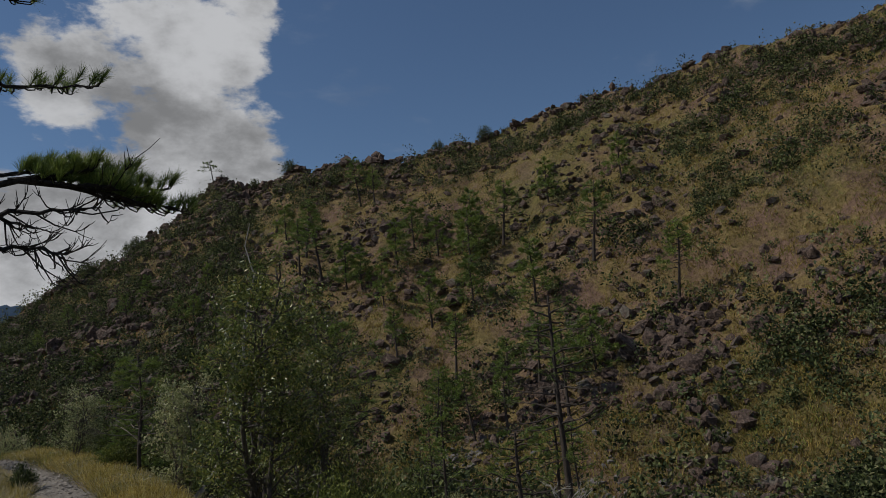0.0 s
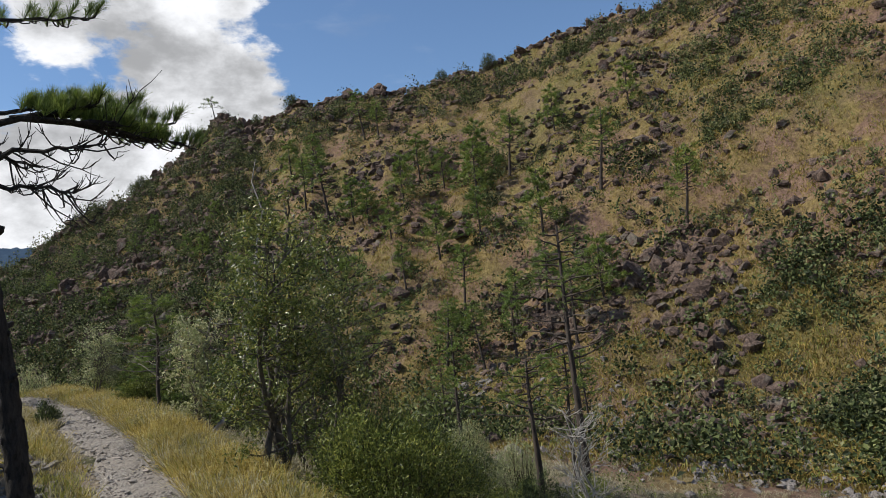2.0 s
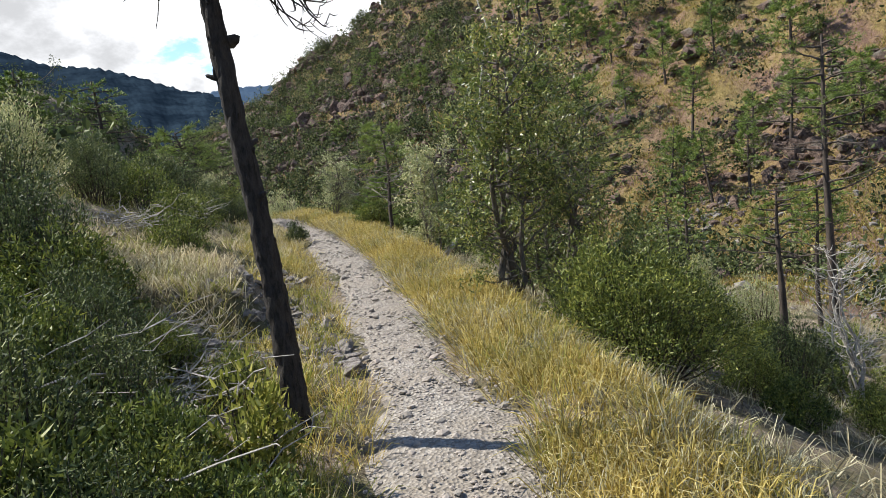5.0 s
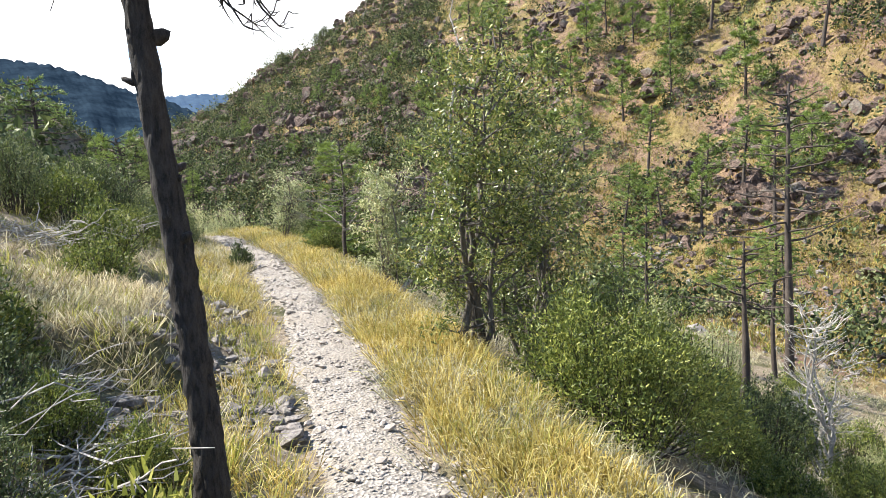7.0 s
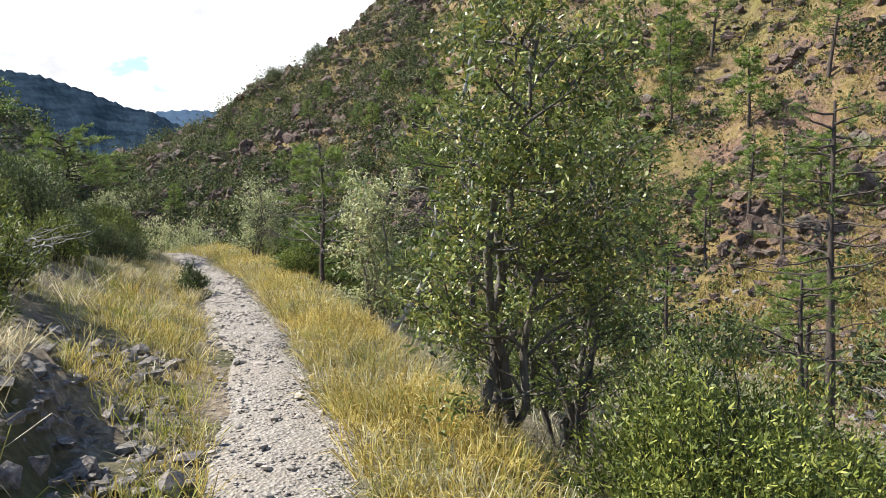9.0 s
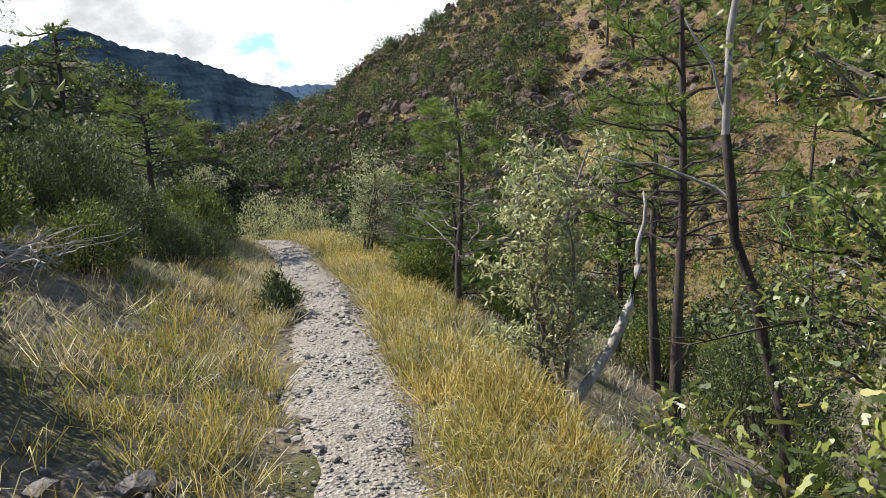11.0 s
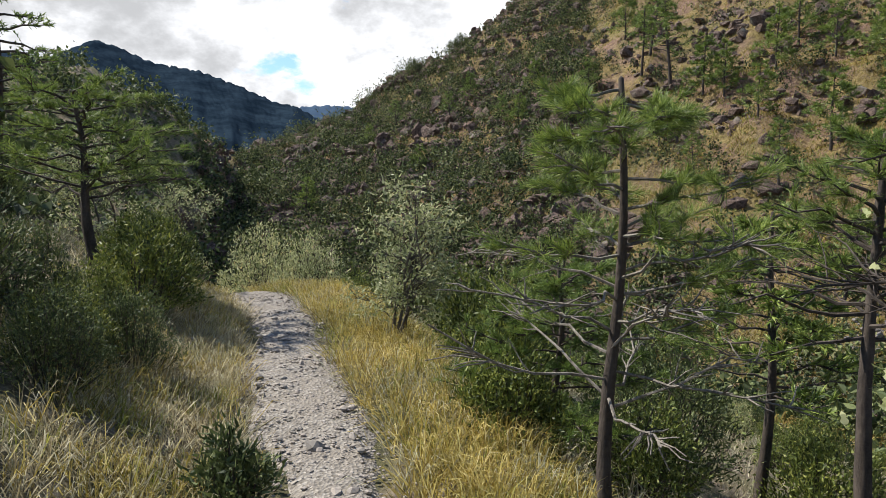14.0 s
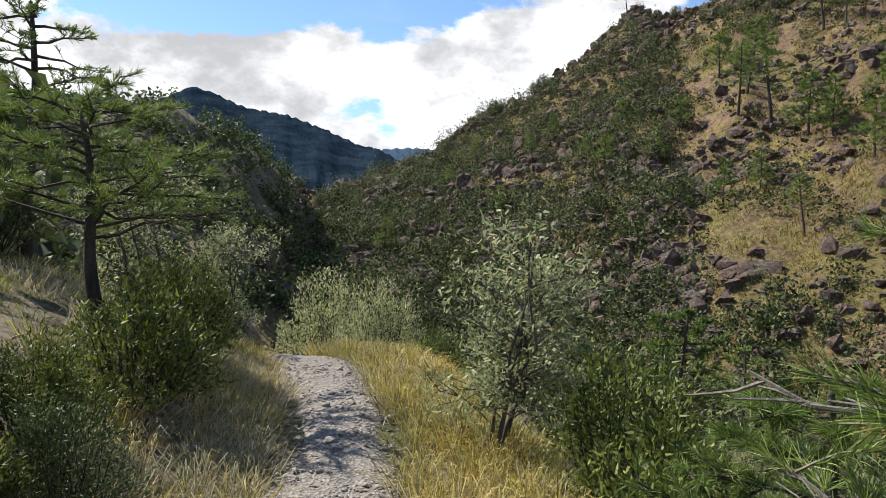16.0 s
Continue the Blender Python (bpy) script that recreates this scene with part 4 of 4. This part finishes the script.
def hill_points(n, seed, lo=0.05, hi=1.0, az=(-4, 75)):
    rng = np.random.default_rng(seed)
    a, t = rng.uniform(*az, n), rng.uniform(lo, hi, n)
    r = np.interp(a, TOE_AZ, TOE_R) * (1 - t) + np.interp(a, RIDGE_AZ, RIDGE_R) * t
    x, y = HOME[0] + r * np.sin(np.radians(a)), HOME[1] + r * np.cos(np.radians(a))
    k = (r > 24) & ((x > 11) | (y > 40))
    return x[k], y[k], a[k], t[k]


def scrub(name, x, y, size, mat, label, seed, count=84, leaf=0.10):
    """Low scrub: ragged clumps of leaves hugging the slope."""
    rng = np.random.default_rng(seed)
    np.random.seed(seed)
    n = len(x)
    d = unit(rng.normal(0, 1, (n, count, 3))) * rng.uniform(0.35, 1.0, (n, count, 1)) ** 0.6
    lump = 1 + 0.35 * np.sin(d[..., :1] * 5 + rng.uniform(0, 6, (n, 1, 1))) + 0.3 * np.sin(d[..., 1:2] * 6 + rng.uniform(0, 6, (n, 1, 1)))
    d = d * lump * size[:, None, None] * np.array([0.5, 0.5, 0.46])
    d[..., 2] += 0.36 * size[:, None]
    c = d + np.stack([x, y, land(x, y)], 1)[:, None]
    s = np.repeat(0.6 + 0.5 * size, count)
    g = Geo()
    leaves(g, c.reshape(-1, 3), leaf * s * rng.uniform(0.6, 1.3, n * count), leaf * 0.7 * s, 0.5)
    return tagged(part(name, g, mat), label, "scrub", kind="stuff")


def patch(x, y, seed):
    return wobble(x, y, 0.16, seed) + 0.6 * wobble(x, y, 0.45, seed + 3)


def build_hill_cover():
    rng = np.random.default_rng(80)
    x, y, a, t = hill_points(24000, 81, -0.45, 1.02)
    # scrub is thick on the shoulder, along the ridge and in the ravine, thin on the sunny grass
    want = np.clip(0.50 + 0.34 * patch(x, y, 2) + 0.32 * (a < 19) - 0.12 * ((a < 12) & (t < 0.55)) + 0.08 * (t > 0.86) - 0.35 * (t > 0.94) - 0.2 * ((a > 21) & (t > 0.3) & (t < 0.85)) - 0.22 * ((a > 24) & (t < 0.45)), 0.05, 1)
    want = np.clip((want - 0.50) * 3.0 + 0.5, 0.08, 1)
    k = rng.random(len(x)) < want * 0.85
    x, y = x[k], y[k]
    pick = rng.random(len(x))
    size = rng.uniform(0.7, 2.3, len(x)) * (0.6 + 0.8 * rng.random(len(x)) ** 2)
    for name, lo, hi, mat, lb in (("hill_scrub", 0, 0.62, HILLSCRUB, "dark green scrub scattered over the hillside"), ("hill_heath", 0.62, 0.86, DARKLEAF, "olive green heath over the hillside"), ("hill_brush", 0.86, 1.01, HILLBRUSH, "pale grey-green brush over the hillside")):
        q = (pick >= lo) & (pick < hi)
        scrub(name, x[q], y[q], size[q], mat, lb, 82, 64, 0.15)
    x, y, a, t = hill_points(70000, 83, -0.55, 1.0)
    k = rng.random(len(x)) < np.clip(0.6 + 0.6 * patch(x, y, 9), 0.06, 1)
    pick = rng.random(len(x)) < 0.7
    tuft_field("hill_grass", np.stack([x, y], 1)[k & pick], HILL_STRAW, "golden dry grass over the hillside", 9, 0.42, 0.26, 0.04, 84, 0.35, 0.5)
    tuft_field("hill_turf", np.stack([x, y], 1)[k & ~pick], GREEN_GRASS, "olive grass over the hillside", 9, 0.38, 0.26, 0.04, 85, 0.35, 0.5)


build_hill_cover()


def build_hill_rocks():
    """Broken outcrops of reddish rock: the bigger blocks one by one, the rubble between them joined."""
    rng = np.random.default_rng(90)
    x, y, a, t = hill_points(3000, 91, -0.05, 1.0)
    want = np.clip(0.35 + 0.5 * patch(x, y, 6) + 0.5 * (a < 19) + 0.4 * (t > 0.85), 0.05, 1)
    want = np.clip((want - 0.5) * 2.2 + 0.4, 0.03, 0.9)
    k = rng.random(len(x)) < want
    x, y, a = x[k], y[k], a[k]
    rubble = Geo()
    blocks = []
    for m in range(4):
        g = Geo()
        boulder(g, (0, 0, 0), (1, 1, 1), np.random.default_rng(92 + m), 0.9, 0.75)
        blocks.append(g.mesh("rock", ROCK))
    singles = []

    def block(px, py, s, lift=0.12):
        if len(singles) > 280:
            boulder(rubble, (px, py, zland(px, py) + lift * s), (s, s * 0.8, s * 0.9), rng, 0.8, 0.7, 1)
            return
        singles.append(s)
        ob = tagged(new("rock", blocks[int(rng.integers(0, 4))]), "angular reddish-brown rock jutting from the hillside", "rock", "rocks on the hillside")
        ob.matrix_world = pose(px, py, zland(px, py) + lift * s, rng.uniform(-25, 25), rng.uniform(-25, 25), rng.uniform(0, 360)) @ Matrix.Diagonal((s * rng.uniform(0.7, 1.2), s * rng.uniform(0.6, 1.0), s * rng.uniform(0.6, 1.1), 1))
    for cx, cy, ca in zip(x, y, a):
        big = rng.uniform(0.3, 0.95) * (1.35 if ca < 24 else 1.0)
        for q in range(int(rng.integers(5, 11))):
            px, py = cx + rng.normal(0, 1.5), cy + rng.normal(0, 1.2)
            s = big * rng.uniform(0.25, 1.15)
            if s > 0.95 and len(singles) < 150:
                block(px, py, s)
            else:
                boulder(rubble, (px, py, zland(px, py) + 0.08 * s), (s, s, s), rng, 0.75, 0.5, 1)
    # crags on the skyline
    for az in np.concatenate([np.arange(4.6, 14.5, 0.5), np.arange(14.5, 33, 0.34), np.arange(33, 60, 0.9)]):
        px, py = on_hill(az + rng.normal(0, 0.1), np.interp(az, RIDGE_AZ, RIDGE_EL) - 0.15)
        for q in range(3):
            block(px + rng.normal(0, 0.6), py + rng.normal(0, 0.6), rng.uniform(0.45, 1.15), 0.3)
    for az, s in ((17.3, 1.7), (17.6, 1.5), (16.9, 1.4), (21.4, 1.3), (21.8, 1.2), (23.7, 1.9), (24.0, 2.2), (24.3, 1.6), (27.3, 1.9), (27.7, 2.1), (28.4, 1.7), (30.0, 1.9), (30.5, 2.0), (31.0, 1.6), (33.6, 1.6), (13.6, 1.3), (7.4, 1.5), (6.8, 1.3)):
        px, py = on_hill(az, np.interp(az, RIDGE_AZ, RIDGE_EL) - 0.1)
        for q in range(4):
            block(px + rng.normal(0, 0.7), py + rng.normal(0, 0.5), s * rng.uniform(0.4, 0.7), 0.4)
    for az, el, s in ((30.3, 1.1, 2.2), (29.7, 1.3, 1.8), (18.7, 12.9, 2.8), (18.2, 12.4, 2.4), (17.6, 12.8, 2.4), (16.4, 11.4, 2.2), (16.8, 12.4, 2.4), (28.9, 10.9, 1.5), (13.4, 7.6, 1.6), (15.4, 3.4, 1.9), (18.0, 5.3, 1.7), (31.5, 5.6, 1.8), (36.5, 5.4, 2.2), (38.0, 5.0, 2.0), (39.9, -0.4, 2.0), (40.6, 0.0, 1.9), (34.0, 7.5, 1.6), (21.0, 10.8, 1.8), (25.0, 10.2, 1.7)):
        px, py = on_hill(az, el)
        for q in range(9):
            block(px + rng.normal(0, 0.8 * s), py + rng.normal(0, 0.7 * s), s * rng.uniform(0.25, 0.55))
    tagged(part("rubble", rubble, ROCK), "reddish rubble and outcrops over the hillside", "rubble", kind="stuff")


build_hill_rocks()

# trees that stand out on the slope and the skyline
hill_pine = grow_pine("pine_tree", *on_hill(25.1, 6.9), 7.0, 101, radius=0.15, spread=2.1, first=0.42, tiers=8, dense=0.9, needle=0.34, bare=0.1, lean=(-0.8, 0), label="leaning pine on the grassy hillside", single=False, per=12)
hill_young = grow_pine("pine_tree", *on_hill(32.7, 9.4), 5.0, 102, radius=0.1, spread=1.9, first=0.12, tiers=8, dense=1.1, needle=0.34, bare=0.0, label="conical young pine on the grassy hillside", single=False, per=12)
flag = grow_pine("pine_tree", *on_hill(17.3, 14.95), 4.2, 103, radius=0.1, spread=1.8, first=0.6, tiers=3, dense=1.0, needle=0.3, bare=0.0, lean=(-0.7, 0), label="lone wind-bent pine on the rocky summit", flat=0.05, per=20)
for az, el, k, s in ((28.7, 13.0, 0, 0.9), (29.8, 13.0, 0, 0.7), (24.0, 9.3, 0, 0.9), (31.2, 8.0, 1, 0.9), (34.6, 8.6, 1, 0.8), (37.6, 8.8, 1, 1.2), (37.2, 7.4, 1, 1.1), (23.4, 7.9, 0, 0.8), (27.0, 6.6, 1, 0.9), (28.2, 6.4, 1, 0.8), (29.8, 5.0, 1, 0.7), (22.5, 10.5, 1, 0.9),
                     (33.5, 3.0, 1, 0.9), (18.5, 5.1, 1, 0.6), (12.1, 6.5, 1, 0.6), (10.7, 4.6, 0, 0.5), (7.0, 4.2, 0, 0.5), (15.3, 4.6, 1, 0.6), (30.5, 0.2, 0, 0.6), (35.0, -1.8, 0, 0.7), (38.6, -6.1, 0, 0.6), (37.0, 4.0, 1, 0.9), (36.0, -6.5, 0, 0.6), (33.0, -6.0, 0, 0.6), (20.0, 7.0, 1, 0.6), (16.5, 7.2, 1, 0.6), (14.2, 5.0, 1, 0.5),
                     (40.0, 9.0, 0, 0.9), (42.0, 4.0, 1, 1.0), (44.0, 12.0, 1, 0.9), (47.0, 7.0, 0, 0.9), (50.0, 13.0, 1, 0.9), (39.0, -4.0, 0, 0.6), (53.0, 3.0, 0, 0.8), (22.0, 2.2, 1, 0.6), (8.5, 1.5, 1, 0.5), (5.0, 3.2, 1, 0.5), (0.8, -1.6, 1, 0.6), (41.5, -3.0, 0, 0.7), (43.5, -5.0, 0, 0.7), (46.0, -2.0, 1, 0.8), (34.0, -3.5, 1, 0.5), (26.0, 0.5, 0, 0.5), (24.0, 3.2, 1, 0.5)):
    px, py = on_hill(az, el)
    put((hill_pine, hill_young)[k], px, py, s, rng.uniform(0, 360))
for az in (5.2, 8.2, 11.0, 11.6, 20.4, 23.2, 35.5, 39.5):
    px, py = on_hill(az, np.interp(az, RIDGE_AZ, RIDGE_EL) - 0.2)
    put(heaths[1], px, py, rng.uniform(1.5, 2.2), rng.uniform(0, 360))

# woods on the spur behind the bank
x, y = scatter(2200, 110, (-46, 4), (17, 78), lambda x, y, r: (x + 0.5 < -0.05 * y) & (x - trail_x(np.minimum(y, 24)) < -3)).T
scrub("spur_wood", x, y, np.random.default_rng(111).uniform(0.8, 2.3, len(x)), DARKLEAF, "dense dark green wood on the spur", 112, 60, 0.2)
x, y = scatter(700, 113, (-40, 3), (20, 74), lambda x, y, r: (x - trail_x(np.minimum(y, 24)) < -3) | ((y > 27) & (r.random(len(x)) < 0.5))).T
scrub("spur_brush", x, y, np.random.default_rng(114).uniform(0.7, 1.7, len(x)), DARKLEAF, "olive brush on the spur", 115, 55, 0.18)
x, y = scatter(800, 116, (2, 34), (2, 40), lambda x, y, r: (x - trail_x(y) > 5.0) & (r.random(len(x)) < np.clip(0.35 + 0.5 * wobble(x, y, 0.4, 6), 0.04, 1))).T
scrub("ravine_scrub", x, y, np.random.default_rng(117).uniform(0.3, 1.15, len(x)), HEATH, "low green scrub on the ravine's side", 118, 110, 0.06)

# ---- grass along the trail ----


def verge(n, seed, lo, hi, yr):
    rng = np.random.default_rng(seed)
    y = rng.uniform(*yr, n)
    x = trail_x(y) + rng.uniform(lo, hi, n)
    cut = (x < -0.72) & (x > -1.2) & (y > 7.2) & (y < 8.9)
    k = wobble(x, y, 1.9, seed) + rng.normal(0, 0.35, n) > (-0.15 if lo > 0 else -0.05)
    k &= ~(cut & (rng.random(n) < 0.9))
    k &= ~((x < -1.25) & (y < 6.8) & (rng.random(n) < 0.85))
    k &= ~((x > -1.7) & (x < -0.35) & (y > 6.4) & (y < 10) & (rng.random(n) < 0.5))
    return np.stack([x, y], 1)[k]


tuft_field("verge_grass", verge(1900, 121, 0.38, 1.25, (2.0, 22)), STRAW, "tall golden dry grass along the trail's edge", 34, 0.34, 0.055, 0.0055, 122, 0.38)
tuft_field("verge_hay", verge(1000, 123, 0.36, 1.7, (1.0, 22)), HAY, "bleached dry grass on the trail's verge", 26, 0.36, 0.07, 0.005, 124, 0.45, 0.6)
tuft_field("verge_turf", verge(420, 125, 0.36, 1.5, (2.0, 22)), GREEN_GRASS, "yellow-green grass on the trail's verge", 26, 0.30, 0.05, 0.0055, 126, 0.3)
tuft_field("bank_grass", verge(1000, 127, -1.35, -0.42, (1.5, 22)), STRAW, "golden dry grass on the bank", 26, 0.28, 0.05, 0.005, 128, 0.4)
tuft_field("bank_hay", verge(1900, 129, -6.0, -0.55, (0.5, 24)), HAY, "bleached hanging grass on the bank", 24, 0.36, 0.07, 0.0055, 130, 0.55, 0.7)
tuft_field("bank_turf", verge(2300, 131, -5.0, -0.5, (0.5, 24)), GREEN_GRASS, "green grass on the bank", 22, 0.26, 0.06, 0.0055, 132, 0.4)
tuft_field("slope_hay", verge(5200, 133, 1.2, 20.0, (0.0, 32)), HAY, "dry grass on the slope below the trail", 18, 0.36, 0.08, 0.008, 134, 0.45, 0.6)

tuft_field("bank_edge_grass", verge(700, 135, -3.2, -0.5, (2.0, 9.5)), GREEN_GRASS, "tufts of green and straw-coloured grass on the bank", 26, 0.3, 0.06, 0.0055, 136, 0.45, 0.6)
tuft_field("ledge_grass", np.stack([np.random.default_rng(137).uniform(-2.3, -1.22, 160), np.random.default_rng(138).uniform(7.0, 9.3, 160)], 1), HAY, "bleached grass hanging over the rock ledge", 26, 0.34, 0.06, 0.0055, 139, 0.6, 0.7)

step = np.random.default_rng(141)
y = step.uniform(13.2, 19.5, 420)
tuft_field("bank_foot_grass", np.stack([trail_x(y) - step.uniform(0.42, 1.3, 420), y], 1), HAY, "dry grass at the foot of the bank", 26, 0.27, 0.06, 0.005, 142, 0.5, 0.6)


def brush_pile(x, y, size, seed):
    """A tangle of dead grey twigs lying on the bank."""
    rng = np.random.default_rng(seed)
    g = Geo()
    for k in range(70):
        a = rng.uniform(0, 6.28)
        p = np.array([rng.normal(0, 0.28), rng.normal(0, 0.28), rng.uniform(0.0, 0.18)]) * size
        q = p + np.array([np.cos(a), np.sin(a), rng.uniform(-0.15, 0.45)]) * size * rng.uniform(0.25, 0.8)
        q[2] = max(q[2], 0.01)
        tube(g, curve_line(p, q, rng, 0.16, 6), np.linspace(0.006, 0.002, 6) * rng.uniform(0.6, 1.3), 4)
    ob = tagged(part("brush_pile", g, DEADWOOD), "tangle of bleached dead twigs on the bank", "dead brush", kind="stuff")
    ob.location = (x, y, zland(x, y))


for k, (x, y, s) in enumerate(((-1.75, 4.3, 0.9), (-1.6, 5.6, 0.8), (-2.4, 5.2, 1.1), (-1.5, 3.3, 0.7), (-2.9, 6.2, 1.0), (-1.9, 6.5, 0.8), (-2.4, 10.5, 0.9), (-1.9, 12.2, 0.8), (-3.2, 9.2, 1.0))):
    brush_pile(x, y, s, 180 + k)


def build_scree():
    """Pale broken rock in the bed of the ravine."""
    rng = np.random.default_rng(190)
    g = Geo()
    n = 0
    while n < 1300:
        x, y = rng.normal(21, 3.0), rng.uniform(8, 36)
        if x - trail_x(y) < 6 or wobble(x, y, 0.5, 3) < -0.15:
            continue
        s = rng.uniform(0.08, 0.42) * rng.uniform(0.4, 1.0)
        boulder(g, (x, y, zland(x, y) + 0.1 * s), (s, s, s), rng, 0.7, 0.5, 1)
        n += 1
    tagged(part("scree", g, SCREE), "pale grey scree in the ravine's bed", "scree", kind="stuff")


build_scree()

# ---- rocks on the bank and stones on the trail ----


def build_bank_rock(x, y, size, seed, flat=0.5, label="layered grey rock ledge in the bank"):
    rng = np.random.default_rng(seed)
    g = Geo()
    for k in range(5):
        boulder(g, rng.normal(0, 0.28, 3) * size * [1, 1, 0.45], np.array([0.75, 0.6, 0.55]) * size * rng.uniform(0.5, 1.0), rng, flat, 0.5)
    ob = tagged(part("rock", g, GREY_ROCK), label, "rock")
    ob.location = (x, y, zland(x, y) + 0.1 * size)
    return ob


for k, (x, y, s) in enumerate(((-1.35, 6.3, 0.22), (-2.3, 6.2, 0.3), (-1.25, 9.1, 0.18), (-1.6, 11.2, 0.26), (-0.75, 16.6, 0.14), (-0.55, 15.0, 0.10), (-1.9, 5.2, 0.24))):
    build_bank_rock(x, y, s, 140 + k)


def build_ledge():
    """A shelf of layered rock jutting from the cut in the bank, with blocks fallen below it."""
    rng = np.random.default_rng(170)
    base = tagged(new("rock_ledge"), "grey layered rock ledge jutting over a dark hollow in the bank", "rock ledge")
    base.location = (-1.05, 8.05, zland(-1.4, 8.05))
    for dx, dy, dz, sx, sy, sz in ((-0.28, 0.05, -0.03, 0.36, 0.34, 0.09), (-0.2, 0.42, -0.05, 0.26, 0.24, 0.10), (-0.34, -0.32, -0.06, 0.28, 0.22, 0.08), (-0.22, 0.18, -0.16, 0.3, 0.4, 0.08), (-0.14, 0.66, -0.14, 0.2, 0.18, 0.1), (-0.12, -0.15, -0.2, 0.18, 0.2, 0.09),
                                   (0.12, 0.0, -0.38, 0.10, 0.09, 0.07), (0.16, 0.35, -0.4, 0.08, 0.1, 0.06), (0.05, -0.3, -0.36, 0.09, 0.07, 0.06), (-0.55, 0.25, 0.0, 0.24, 0.2, 0.08)):
        g = Geo()
        boulder(g, (dx, dy, dz), (sx, sy, sz), rng, 1.0, 0.6)
        part("slab", g, GREY_ROCK, base)


build_ledge()


def build_bank_rubble():
    """Broken grey stone spilling from the cut in the bank down to the trail."""
    rng = np.random.default_rng(175)
    g = Geo()
    for k in range(760):
        y = rng.uniform(6.3, 10.2)
        x = -0.38 - abs(rng.normal(0, 0.55))
        s = rng.uniform(0.015, 0.06) * (2.2 if rng.random() < 0.1 else 1)
        boulder(g, (x, y, zland(x, y) + 0.15 * s), (s * rng.uniform(0.8, 1.5), s, s * 0.7), rng, 0.9, 0.6, 1)
    tagged(part("bank_rubble", g, GREY_ROCK), "broken grey stone below the ledge in the bank", "rubble", kind="stuff")


build_bank_rubble()


def build_trail_stones():
    """Loose stones on the trail: the larger ones single, the grit joined."""
    rng = np.random.default_rng(150)
    shapes = []
    for m in range(6):
        bm = bmesh.new()
        bmesh.ops.create_icosphere(bm, subdivisions=1, radius=1)
        r2 = np.random.default_rng(151 + m)
        for v in bm.verts:
            v.co *= r2.uniform(0.72, 1.12)
        me = bpy.data.meshes.new("stone")
        bm.to_mesh(me)
        bm.free()
        me.materials.append(STONE)
        shapes.append(me)
    for k in range(290):
        y = rng.uniform(3.0, 19.5)
        x = trail_x(y) + rng.normal(0, 0.2)
        s = rng.uniform(0.012, 0.036) * (1.5 if rng.random() < 0.1 else 1)
        ob = new("stone", shapes[k % 6])
        ob.parent = trail
        ob.matrix_basis = pose(x, y, zland(x, y) + 0.012 + s * 0.18, rng.uniform(-20, 20), rng.uniform(-20, 20), rng.uniform(0, 360)) @ Matrix.Diagonal((s * rng.uniform(0.9, 1.5), s, s * rng.uniform(0.45, 0.75), 1))
    g = Geo()
    bm = bmesh.new()
    bmesh.ops.create_icosphere(bm, subdivisions=1, radius=1)
    p = np.array([v.co[:] for v in bm.verts])
    f = np.array([[v.index for v in q.verts] for q in bm.faces])
    bm.free()
    n = 6000
    y = rng.uniform(1.5, 20, n)
    x = trail_x(y) + rng.normal(0, 0.24, n)
    s = rng.uniform(0.004, 0.015, n)
    c = np.stack([x, y, land(x, y) + 0.012], 1)
    v = p[None] * rng.uniform(0.7, 1.15, (n, len(p), 1)) * s[:, None, None] * np.array([1.2, 1.0, 0.7]) + c[:, None]
    fi = f[None] + (np.arange(n) * len(p))[:, None, None]
    g.add(v.reshape(-1, 3), fi.reshape(-1, 3))
    grit = part("grit", g, STONE, trail)
    tagged(grit, kind="stuff")


build_trail_stones()
